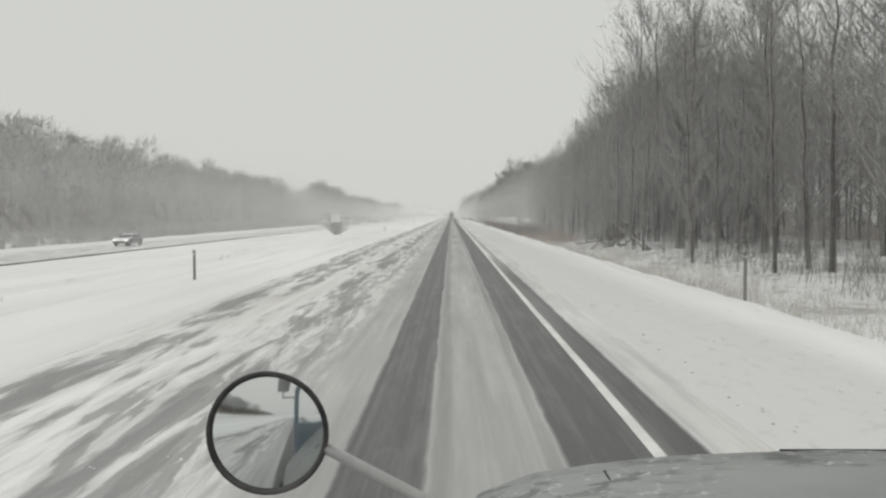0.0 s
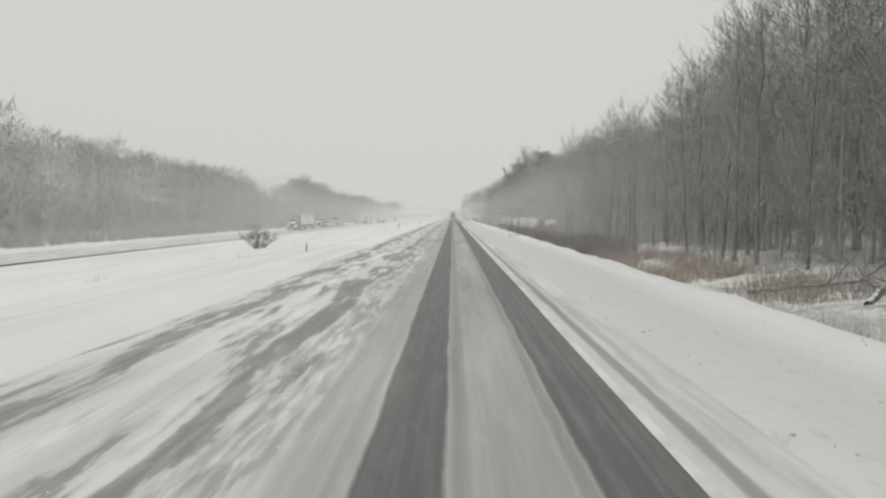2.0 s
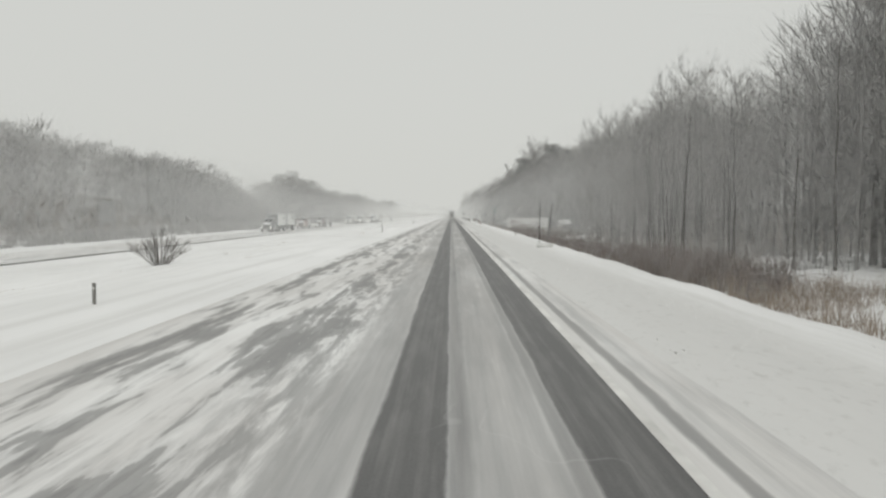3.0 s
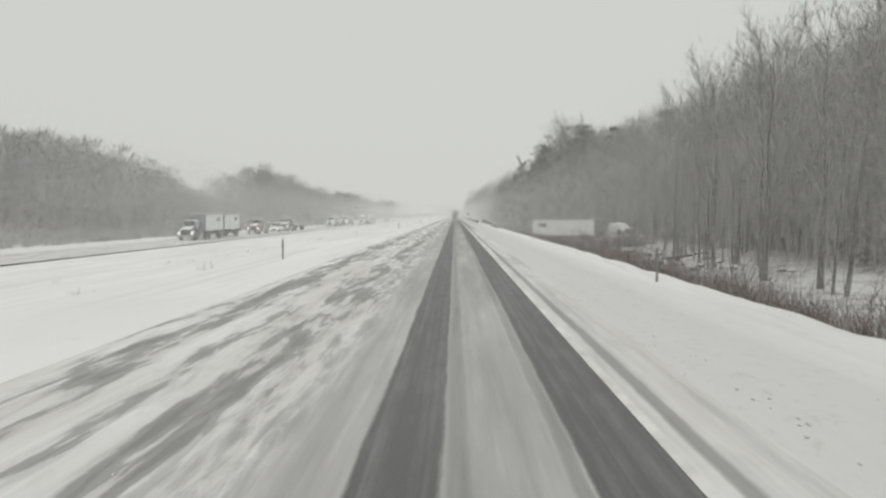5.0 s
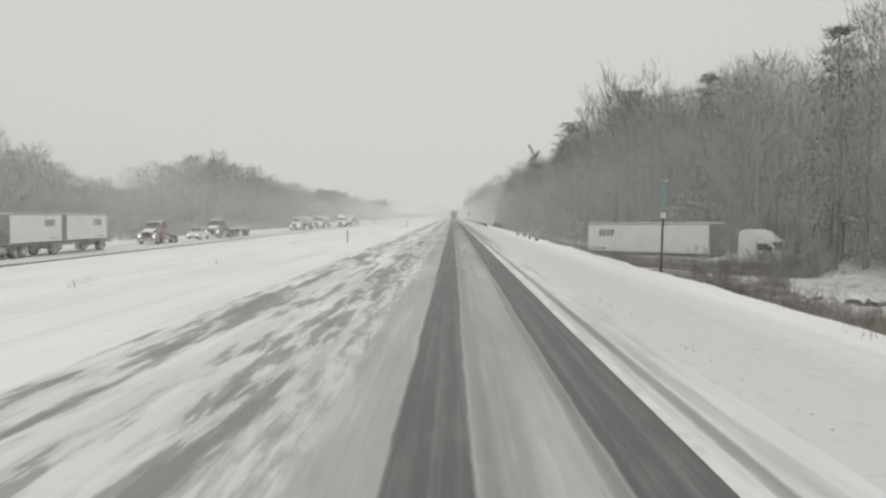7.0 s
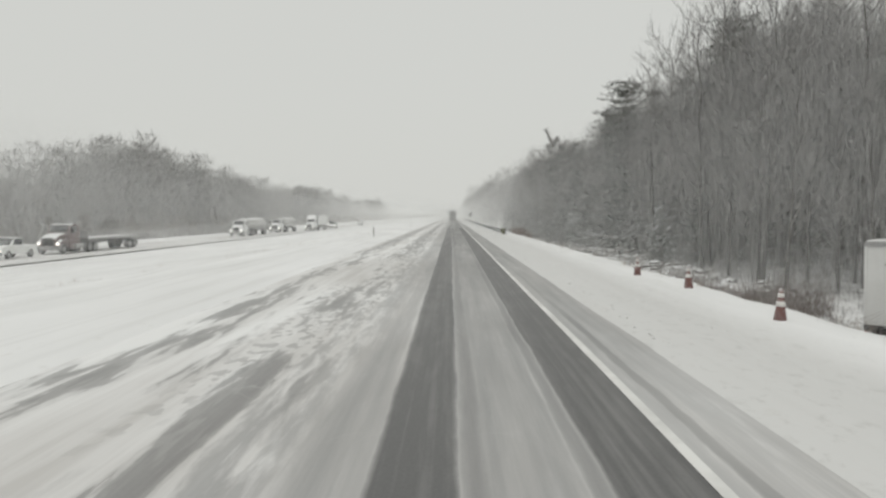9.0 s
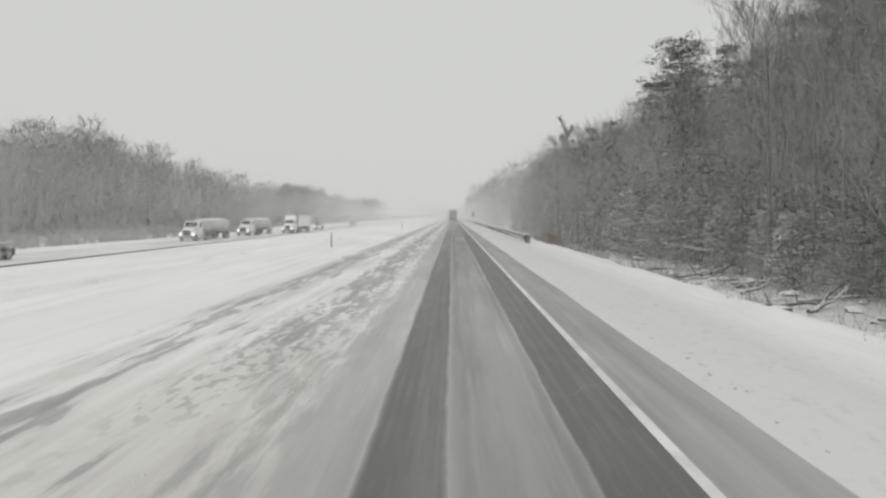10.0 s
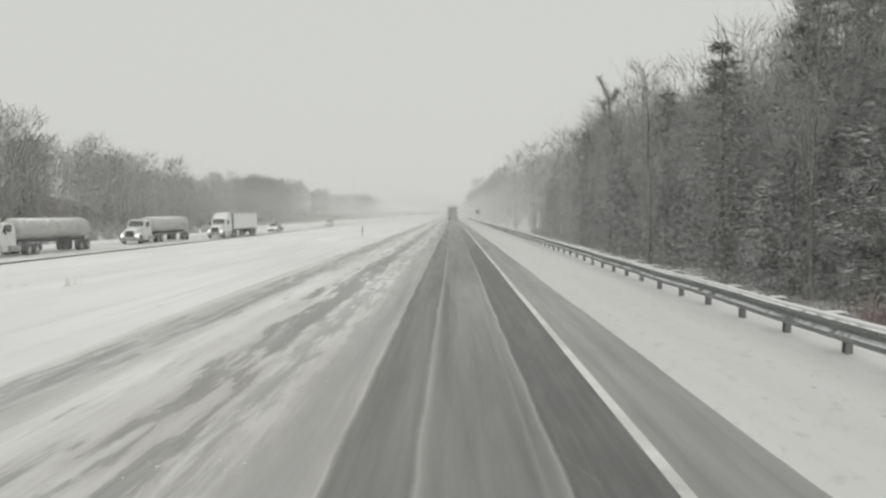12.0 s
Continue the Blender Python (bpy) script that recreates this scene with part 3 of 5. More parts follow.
def pine_tree(seed, height, girth, clear, spread, tiers, taper=0.7):
    """A white pine: level limbs in whorls that carry tufts of needles. Returns trunk and crown."""
    rnd = random.Random(seed)
    trunk, crown = Wood(), Wood()
    pts = [Vector((rnd.uniform(-0.06, 0.06), rnd.uniform(-0.06, 0.06), -0.4 + (height + 0.4) * i / 7)) for i in range(8)]
    trunk.tube(pts, [girth * (1 - i / 7.3) + 0.015 for i in range(8)], 7)
    for k in range(tiers):
        s = clear + (1 - clear) * (k + rnd.random() * 0.7) / tiers
        reach = height * spread * (1.03 - s) ** taper * rnd.uniform(0.6, 1.2) + 0.3
        for j in range(6):
            z = height * s + rnd.uniform(-0.4, 0.4) * height / tiers
            az = j * 1.05 + k * 0.7 + rnd.uniform(-0.4, 0.4)
            r = reach * rnd.uniform(0.5, 1.15)
            p = Vector((0, 0, z))
            q = p + Vector((math.cos(az) * r * 0.55, math.sin(az) * r * 0.55, rnd.uniform(-0.05, 0.12) * r))
            e = q + Vector((math.cos(az) * r * 0.45, math.sin(az) * r * 0.45, rnd.uniform(-0.14, 0.16) * r))
            crown.tube([p, q, e], [0.035, 0.022, 0.008], 3)
            for _ in range(int(22 + 23 * r)):
                u = rnd.uniform(0.2, 1.05)
                c = p.lerp(q, u / 0.55) if u < 0.55 else q.lerp(e, (u - 0.55) / 0.45)
                c = c + Vector((rnd.uniform(-1, 1), rnd.uniform(-1, 1), rnd.uniform(-0.55, 0.5))) * 0.26 * (1 + r * 0.25)
                t = Vector((math.cos(az) + rnd.uniform(-0.9, 0.9), math.sin(az) + rnd.uniform(-0.9, 0.9), rnd.uniform(-0.4, 0.5))).normalized()
                crown.sliver(c, c + t * rnd.uniform(0.28, 0.65), rnd.uniform(0.034, 0.08), rnd)
    return trunk.arrays(), crown.arrays()


def hazy_tree(seed, height, girth, low, spread, count, width):
    """A tree far inside a wood: a trunk and a loose cloud of rising branches."""
    rnd = random.Random(seed)
    w = Wood()
    w.tube([(0, 0, -0.5), (rnd.uniform(-0.2, 0.2), rnd.uniform(-0.2, 0.2), height * 0.5), (rnd.uniform(-0.4, 0.4), rnd.uniform(-0.4, 0.4), height * 0.96)], [girth, girth * 0.7, 0.02], 4)
    for _ in range(count):
        s = low + (1 - low) * rnd.random() ** 0.85
        az = rnd.uniform(0, 6.283)
        reach = height * spread * math.sqrt(max(0.03, 1 - ((s - 0.6) / 0.45) ** 2)) * math.sqrt(rnd.random())
        p = Vector((math.cos(az) * reach, math.sin(az) * reach, height * s))
        t = Vector((math.cos(az) + rnd.uniform(-0.9, 0.9), math.sin(az) + rnd.uniform(-0.9, 0.9), rnd.uniform(0.1, 1.9))).normalized()
        w.sliver(p - t * 0.5, p + t * rnd.uniform(0.5, 1.9), width * rnd.uniform(0.5, 1.2), rnd)
    return w.arrays()


def tree_master(name, arrays, mats, label, category, group):
    (tv, tf), (cv, cf) = arrays[:2]
    ob = thing(name, Matrix.Translation((0, 0, 0)), label, category, group)
    part("trunk", mesh_np("trunk", tv, tf, mats[0], True), mats[0], ob)
    part("crown", mesh_np("crown", cv, cf, mats[1]), mats[1], ob)
    return ob


def gz(x, y):
    return float(ground_z(x, y))


def stand(rnd, x, y, scale=1.0, sink=0.05):
    return Matrix.Translation((x, y, gz(x, y) - sink)) @ Matrix.Rotation(rnd.uniform(0, 6.28), 4, "Z") @ Matrix.Rotation(rnd.uniform(-0.035, 0.035), 4, "X") @ Matrix.Scale(scale, 4)


def place(master, m, used):
    """The master itself at its first place, then copies."""
    if master.name not in used:
        used.add(master.name)
        master.matrix_basis = m
        return master
    c = copy_thing(master, Matrix.Identity(4))
    c.matrix_basis = m
    return c


LABEL_BARE = "tall leafless tree with dark bark, edge of the wood"
bare_kinds = [tree_master("bare_tree", bare_tree(11 + i, h, g, c, s, li, tw, fork=fk), (M_BARK, M_TWIG), LABEL_BARE, "tree", "leafless trees along the road")
              for i, (h, g, c, s, li, tw, fk) in enumerate([(17, 0.13, 0.16, 0.23, 27, 13, 0.3), (15, 0.10, 0.14, 0.21, 26, 13, 0.6), (18.5, 0.18, 0.28, 0.26, 28, 13, 0.2),
                                                             (13, 0.08, 0.10, 0.22, 24, 13, 0.5), (16, 0.12, 0.20, 0.24, 26, 13, 0.8), (18.5, 0.20, 0.36, 0.36, 24, 17, 0.75)])]
rnd = random.Random(5)
used, spots = set(), []


def free(x, y, gap):
    # the wreck lies in a clearing, and the far side of it stays open to the road
    if 148 < y < 262 and x < (20.5 if y < 200 else 24 if y < 222 else 28.5):
        return False
    return all((x - a) ** 2 + (y - b) ** 2 > gap * gap for a, b in spots)


def edge_x(y):
    """How far from the road the wood begins."""
    return float(lerp_table(y, [(0, 13.2), (60, 13.5), (100, 14.2), (140, 16.5), (155, 20), (200, 21), (225, 26), (245, 27), (262, 20), (290, 19), (330, 15.5), (420, 13.5), (900, 14)]))


placed = 0
for trial in range(6000):
    if placed >= 195:
        break
    y = rnd.uniform(6, 430)
    x = edge_x(y) + abs(rnd.gauss(0, 1)) * 5.0
    if 290 < y < 345 and rnd.random() < 0.35:
        continue
    if free(x, y, 2.0):
        spots.append((x, y))
        k = rnd.choices(range(5), (3, 4, 2.2, 3.5, 3.4))[0]
        s = rnd.uniform(0.80, 1.08) * (0.87 if y < 45 else (0.84 if y < 92 else 0.70 if x < 17.5 else 0.76) if y < 132 else 0.84 if y < 145 else 0.9 if y < 165 else 1.0 if y < 250 else 1.0 if y < 315 else 0.8)
        place(bare_kinds[k], stand(rnd, x, y, s), used)
        placed += 1

# single trees that stand out
for (x, y, h, k) in [(18.9, 75, 22.5, 2), (24.5, 60, 22, 2), (17.5, 62.5, 20, 2), (20.5, 66, 20.5, 0), (17.2, 56, 18, 4), (22, 70, 20, 0), (19.2, 58.5, 19, 2), (16.6, 50, 17.5, 0), (21, 53, 19, 4), (19.6, 46, 18, 2), (20.5, 92, 16, 4), (18, 98, 14.5, 1), (17.5, 27, 21, 2), (22.8, 289, 23.5, 2), (19.4, 283, 20, 0), (24.2, 280, 22, 2), (26, 293, 21, 0), (21.2, 276, 18.5, 4), (25, 270, 21, 2), (28, 284, 20, 4), (22.2, 401, 15, 4), (23.6, 410, 16, 0), (20.8, 393, 14, 1), (25.0, 418, 17, 0), (26.2, 425, 17, 2), (24.4, 404, 15, 1), (21.6, 386, 14, 3), (15.5, 116, 10.5, 4), (22, 178, 17.5, 2), (24.5, 184, 18, 2), (18.0, 141, 13.0, 4), (19.8, 146, 14.5, 2), (17.6, 136.5, 12.5, 0), (20.8, 151, 14.0, 4), (21, 300, 17, 2), (23.5, 304, 18, 2), (20, 296, 15.5, 0), (26, 301, 18, 4), (22.5, 309, 16, 0), (22.5, 190, 17.5, 2), (24.5, 198, 18, 2), (23.5, 205, 17.5, 0), (26, 212, 18, 2), (25.5, 193, 18, 4), (20.8, 160, 15, 2), (21.5, 166, 16, 4), (22.5, 171, 17, 2), (19.5, 155, 14, 0), (21.5, 317, 16.5, 2)]:
    k = 5 if k == 2 else k
    sc = h / (17, 15, 18.5, 13, 16, 18.5)[k]
    place(bare_kinds[k], stand(rnd, x, y, sc), used)

pine_kinds = [tree_master("pine_tree", pine_tree(31 + i, h, g, c, s, t), (M_BARK, M_NEEDLE), "dark green pine dusted with snow among bare trees", "tree", "pines in the wood")
              for i, (h, g, c, s, t) in enumerate([(17, 0.22, 0.12, 0.21, 21), (14, 0.18, 0.06, 0.23, 19), (9, 0.12, 0.02, 0.26, 15)])]
for x, y, h in [(20.5, 315, 16.5), (23, 309, 15), (26, 322, 18), (22, 331, 18), (18.5, 338, 15), (17.5, 328, 10), (19.5, 321, 8.5), (16.5, 345, 13), (19, 352, 16), (25, 345, 19), (22.5, 300, 12), (29, 262, 20.5),
                (31, 270, 18), (27, 285, 15), (30, 300, 18), (18, 362, 14), (16, 372, 12), (22, 380, 14), (17, 392, 14), (33, 240, 20), (36, 226, 19), (20, 407, 15), (15.8, 334, 7), (24, 295, 9), (21, 288, 7), (18.5, 306, 9), (21, 304, 13), (25, 312, 15), (17.2, 318, 8), (23.5, 337, 14), (18, 348, 9), (21, 358, 12), (16.6, 356, 8), (15.6, 366, 9), (19.5, 372, 12), (15.5, 384, 8), (18, 399, 11), (15.2, 412, 9), (23, 396, 13), (24.5, 291, 17), (26.5, 297, 18.5), (25.5, 283, 15.5), (20.8, 302, 15.5), (25, 306, 17), (20.6, 319, 16.5), (22.5, 322, 17.5), (19.2, 313, 15)]:
    k = 0 if h > 15.5 else 1 if h > 11 else 2
    place(pine_kinds[k], stand(rnd, x, y, h / (17, 14, 9)[k]), used)

# old broad-headed pines, and bare trees taller than the rest
old = random.Random(77)
old_pine = tree_master("pine_tree", pine_tree(52, 22, 0.30, 0.14, 0.25, 38, 0.27), (M_BARK, M_NEEDLE), "tall old pine with a broad dark uneven crown", "tree", "pines in the wood")
for x, y, h in [(24.9, 333, 21.3), (30.5, 308, 21.5), (34, 318, 20)]:
    place(old_pine, stand(old, x, y, h / 22), used)
for x, y, h in [(27.8, 321, 23.5), (21.0, 103, 16.5), (23.0, 108, 17.5), (19.8, 110, 14.5), (22.0, 150, 16.5), (24.2, 156, 18.0), (23.0, 145, 17.0)]:
    place(bare_kinds[5], stand(old, x, y, h / 18.5), used)

hemlock = tree_master("young_hemlock", pine_tree(41, 5.0, 0.07, 0.02, 0.30, 12), (M_BARK, M_LADEN), "young hemlock with snow lying on its sprays", "tree", "young hemlocks on the bank")
for x, y, h in [(18.5, 291, 4.2), (20.2, 297, 5.5), (22.4, 293, 5.0), (21.0, 288, 3.6), (24.0, 299, 6.0), (19.0, 303, 4.6), (23.2, 286, 4.4), (17.6, 324, 6.5), (19.4, 333, 7.5), (16.8, 338, 5.5), (21.5, 341, 8.0), (18.2, 316, 5.0)]:
    place(hemlock, stand(rnd, x, y, h / 5.0), used)

# a broken-topped snag that stands above the wood
stem, tufts = Wood(), Wood()
forks = [[(0, 0, -0.4), (0.1, 0, 9), (0.2, 0, 17), (0.2, 0, 20.6), (-0.7, 0.1, 22.8), (-1.8, 0.2, 24.8)], [(0.2, 0, 20.2), (1.0, 0.1, 21.4), (1.7, 0.1, 22.4)], [(0.1, 0, 17), (-0.8, 0.3, 19.5), (-0.9, 0.2, 20.6)]]
for path, radii in zip(forks, ([0.36, 0.32, 0.28, 0.26, 0.2, 0.08], [0.2, 0.14, 0.05], [0.14, 0.1, 0.04])):
    stem.tube(path, radii, 7)
    for _ in range(420):
        i = rnd.randint(max(0, len(path) - 4), len(path) - 2)
        c = Vector(path[i]).lerp(Vector(path[i + 1]), rnd.random()) + Vector((rnd.gauss(0, 1), rnd.gauss(0, 1), rnd.gauss(0, 1))) * 0.3
        tufts.sliver(c, c + Vector((rnd.uniform(-1, 1), rnd.uniform(-1, 1), rnd.uniform(-0.5, 1))) * 0.6, 0.07, rnd)
(tv, tf), (cv, cf) = stem.arrays(), tufts.arrays()
snag = thing("dead_tree", Matrix.Translation((27.4, 431, gz(27.4, 431) - 0.1)), "broken-topped dead tree standing above the wood", "tree")
# the snag takes this paler wood colour to look hazed by distance
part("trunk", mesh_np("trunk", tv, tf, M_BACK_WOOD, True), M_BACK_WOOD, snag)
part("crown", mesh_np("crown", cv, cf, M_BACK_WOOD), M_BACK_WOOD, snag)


def woods(name, kinds, spots, mats, label, seed):
    """Many far trees joined into one mesh."""
    r = np.random.RandomState(seed)
    vs, fs, n = [], [], 0
    for x, y, s in spots:
        v, f = kinds[r.randint(len(kinds))]
        a = r.rand() * 6.283
        c, d = math.cos(a), math.sin(a)
        w = v * np.array([1, 1, 1]) * s
        w = np.stack([w[:, 0] * c - w[:, 1] * d + x, w[:, 0] * d + w[:, 1] * c + y, w[:, 2] * r.uniform(0.85, 1.12) + gz(x, y) - 0.1], -1)
        vs.append(w)
        fs.append(f + n)
        n += len(v)
    ob = new(name, mesh_np(name, np.concatenate(vs), np.concatenate(fs), mats))
    return tagged(ob, label, "woods", kind="stuff")


def joined(arrays):
    (tv, tf), (cv, cf) = arrays
    return np.concatenate([tv, cv]), np.concatenate([tf, cf + len(tv)])


back_kinds = [hazy_tree(51 + i, 15 + i, 0.13, 0.10, 0.22, 760, 0.034) for i in range(4)]
far_kinds = [hazy_tree(61 + i, 14 + 0.7 * i, 0.15, 0.06, 0.26, 530, 0.074) for i in range(4)]

r = random.Random(8)
pts = []
while len(pts) < 230:
    y = r.uniform(0, 440)
    x = edge_x(y) + 7 + r.random() ** 1.4 * 36
    if not (148 < y < 262 and x < 29):
        pts.append((x, y, r.uniform(0.85, 1.1) * (0.90 if 45 < y < 92 else 0.74 if 45 < y < 132 else 0.84 if 45 < y < 145 else 1.08 if 160 < y < 315 else 1.0 if y < 345 else 0.86)))
pts += [(28.5 + r.random() * 16, r.uniform(175, 300), r.uniform(0.9, 1.25)) for _ in range(110)]
pts += [(17.5 + r.random() * 10, r.uniform(60, 92), r.uniform(0.86, 1.02)) for _ in range(60)]
pts += [(17.5 + r.random() * 10, r.uniform(92, 118), r.uniform(0.64, 0.78)) for _ in range(50)]
pts += [(19.5 + r.random() * 15, r.uniform(22, 135), r.uniform(0.66, 0.84)) for _ in range(70)]
pts += [(21 + r.random() * 11, r.uniform(276, 304), r.uniform(0.9, 1.08)) for _ in range(28)]
pts += [(20.5 + r.random() * 8, r.uniform(385, 428), r.uniform(0.9, 1.1)) for _ in range(26)]
pts += [(18 + r.random() * 15, r.uniform(318, 405), r.uniform(0.78, 0.98)) for _ in range(80)]
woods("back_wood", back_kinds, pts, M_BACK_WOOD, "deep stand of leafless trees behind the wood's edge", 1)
pts = [(13.5 + r.random() ** 1.4 * 45, y, r.uniform(0.95, 1.3)) for y in np.linspace(425, 900, 180)]
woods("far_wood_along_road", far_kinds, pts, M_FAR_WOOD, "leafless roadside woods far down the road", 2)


def left_top(y):
    """How high the far wood's edge reaches above the road."""
    return float(lerp_table(y, [(0, 15), (165, 15.5), (222, 14.7), (245, 15), (273, 13.4), (292, 11.5), (311, 8), (327, 7.8), (342, 12.5), (354, 14.7), (380, 17), (397, 17.5), (412, 15.2), (449, 13), (470, 11.5), (486, 10), (555, 13.6), (700, 14), (1000, 16)]))


pts = []
for i in range(620):
    y = 55 + 545 * r.random() if i < 570 else 600 + 350 * r.random()
    x = -59 - r.random() ** 1.3 * (36 if y < 285 else 12)
    tall = max(4.0, (2.1 + (left_top(y) - 2.1) * min(1.35, -x / 62)) * 0.97 - gz(x, y))
    pts.append((x, y, tall * r.uniform(0.82, 1.04) / 15.0))
for _ in range(70):
    x, y = -59 - r.random() * 13, r.uniform(225, 300)
    pts.append((x, y, max(4.0, left_top(y) * 0.97 - gz(x, y)) * r.uniform(0.85, 1.02) / 15.0))
pts += [(-59 - r.random() * 30, r.uniform(-190, 30), r.uniform(0.75, 0.95)) for _ in range(110)]
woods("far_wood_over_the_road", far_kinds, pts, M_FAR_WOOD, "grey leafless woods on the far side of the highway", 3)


def thicket(name, seed, spots, heights, width, mat, label, category, per=9, splay=0.45):
    """Stems that rise in clumps: brush, saplings, reeds or grass."""
    r = np.random.RandomState(seed)
    x, y = np.array(spots).T
    x, y = np.repeat(x, per), np.repeat(y, per)
    k = len(x)
    x, y = x + r.normal(0, 0.22, k), y + r.normal(0, 0.22, k)
    h = r.uniform(*heights, k) * np.repeat(r.uniform(0.6, 1.1, k // per), per)
    a = r.uniform(0, 6.283, k)
    w = width * r.uniform(0.6, 1.3, k)
    base = np.stack([x, y, ground_z(x, y) - 0.05], -1)
    side = np.stack([np.cos(a) * w, np.sin(a) * w, 0 * a], -1)
    tip = base + np.stack([r.normal(0, splay, k) * h, r.normal(0, splay, k) * h, h], -1)
    v = np.stack([base + side, base - side, tip], 1)
    # side shoots
    u = r.uniform(0.3, 0.9, k)[:, None]
    mid = base + (tip - base) * u
    tip2 = mid + np.stack([r.normal(0, 0.35, k) * h, r.normal(0, 0.35, k) * h, r.uniform(0.1, 0.45, k) * h], -1)
    v2 = np.stack([mid + side * 0.7, mid - side * 0.7, tip2], 1)
    v = np.concatenate([v, v2]).reshape(-1, 3)
    ob = new(name, mesh_np(name, v, np.arange(len(v)).reshape(-1, 3), mat))
    return tagged(ob, label, category, kind="stuff")


def scatter(seed, count, x0, x1, y0, y1, clump=0.0):
    r = np.random.RandomState(seed)
    out = []
    while len(out) < count:
        x, y = r.uniform(x0, x1), r.uniform(y0, y1)
        if clump and noise_grid(np.array(x * 0.45 + 50), np.array(y * 0.22 + seed)) < clump:
            continue
        if 9 < x < 31 and 219 < y < 256 and (x - 8 < (256 - y) * 0.85 + 4) and x > 11.5:
            continue
        out.append((x, y))
    return out


sapling_spots = [(edge_x(y) - 0.5 + abs(q) * 6, y) for y, q in zip(np.random.RandomState(3).uniform(5, 430, 1500), np.random.RandomState(4).normal(size=1500))]
sapling_spots = [(x, y) for x, y in sapling_spots if y > 262 or (60 < y < 150 and x > 22) or (150 < y < 262 and x > 31) or (y < 150 and int(x * 7) % 3 == 0)]
thicket("saplings", 1, sapling_spots, (1.2, 4.5), 0.016, M_TWIG, "thin bare saplings under the trees", "undergrowth", 8, 0.16)
thicket("frosted_reeds", 2, scatter(2, 520, 8.0, 12.5, 4, 72, 0.42), (0.35, 0.9), 0.012, M_REED, "pale frosted reeds in the ditch", "reeds", 14, 0.2)
thicket("straw_grass", 3, scatter(3, 520, 9.4, 13.8, 74, 112, 0.36), (0.4, 1.0), 0.012, M_STRAW, "tan dead grass beside the ditch", "grass", 14, 0.3)
thicket("ditch_brush", 4, scatter(4, 1300, 7.6, 13.0, 100, 170, 0.3) + scatter(14, 700, 9.2, 14.0, 165, 215, 0.40) + scatter(15, 800, 9.2, 18.5, 205, 262, 0.40), (0.7, 1.8), 0.016, M_BRUSH, "dark brown leafless brush along the ditch", "brush", 14, 0.3)
thicket("russet_brush", 16, scatter(16, 150, 12.3, 15.6, 197, 207, 0.3), (0.6, 1.3), 0.014, M_RUST, "russet dead brush in the ditch", "brush", 14, 0.3)
thicket("bank_stubble", 17, scatter(17, 260, 6.9, 8.8, 20, 300, 0.35), (0.15, 0.45), 0.008, M_STRAW, "dry grass stubble along the top of the bank", "grass", 10, 0.4)
along, aside = np.array((0.65, -0.76)), np.array((-0.76, -0.65))
q = np.random.RandomState(31)
by_wreck = [tuple(np.array((22.2, 239.3)) + along * q.uniform(-13.5, 9.5) + aside * q.uniform(1.9, 5.0)) for _ in range(420)]
thicket("wreck_brush", 32, by_wreck, (0.7, 1.6), 0.018, M_BRUSH, "dark tangled brush around the wrecked lorry", "brush", 16, 0.3)
by_nose = [tuple(np.array((22.2, 239.3)) + along * q.uniform(4.6, 9.5) + aside * q.uniform(-0.5, 3.5)) for _ in range(110)]
thicket("nose_brush", 33, [p for p in by_nose if abs((np.array(p) - np.array((22.2, 239.3))) @ aside) > 1.5 or (np.array(p) - np.array((22.2, 239.3))) @ along > 7.8], (1.4, 2.9), 0.018, M_TWIG, "tall tangled brush before the tractor's bonnet", "brush", 16, 0.3)
thicket("wood_brush", 5, scatter(5, 700, 13.0, 24.0, 8, 150, 0.4), (0.4, 1.3), 0.014, M_TWIG, "low bare brush on the snowy wood floor", "brush", 10, 0.4)
thicket("slope_brush", 6, scatter(6, 1300, 9.5, 30.0, 256, 420, 0.35), (0.4, 1.6), 0.014, M_TWIG, "low bare brush on the snowy bank", "brush", 10, 0.4)
thicket("rust_grass", 7, [(x, y) for x, y in scatter(7, 900, 7.35, 9.2, 304.5, 312.5) if x < 7.5 + (y - 304.5) * 0.2], (0.45, 0.95), 0.014, M_RUST, "rust-coloured dead grass behind the guardrail", "grass", 14, 0.3)
thicket("reeds_over_the_road", 8, scatter(8, 2400, -55, -45.6, 40, 440, 0.33), (0.7, 1.7), 0.045, M_TWIG, "grey-brown dead reeds beyond the far carriageway", "reeds", 8, 0.2)
thicket("brush_over_the_road", 9, scatter(9, 700, -62, -50, 20, 460, 0.3), (1.0, 3.0), 0.05, M_TWIG, "grey brush at the foot of the far woods", "brush", 10, 0.3)
thicket("median_weeds", 10, scatter(10, 60, -20, -9, 5, 340, 0.45), (0.12, 0.4), 0.008, M_STRAW, "short dry weeds poking through the median's snow", "weeds", 12, 0.5)


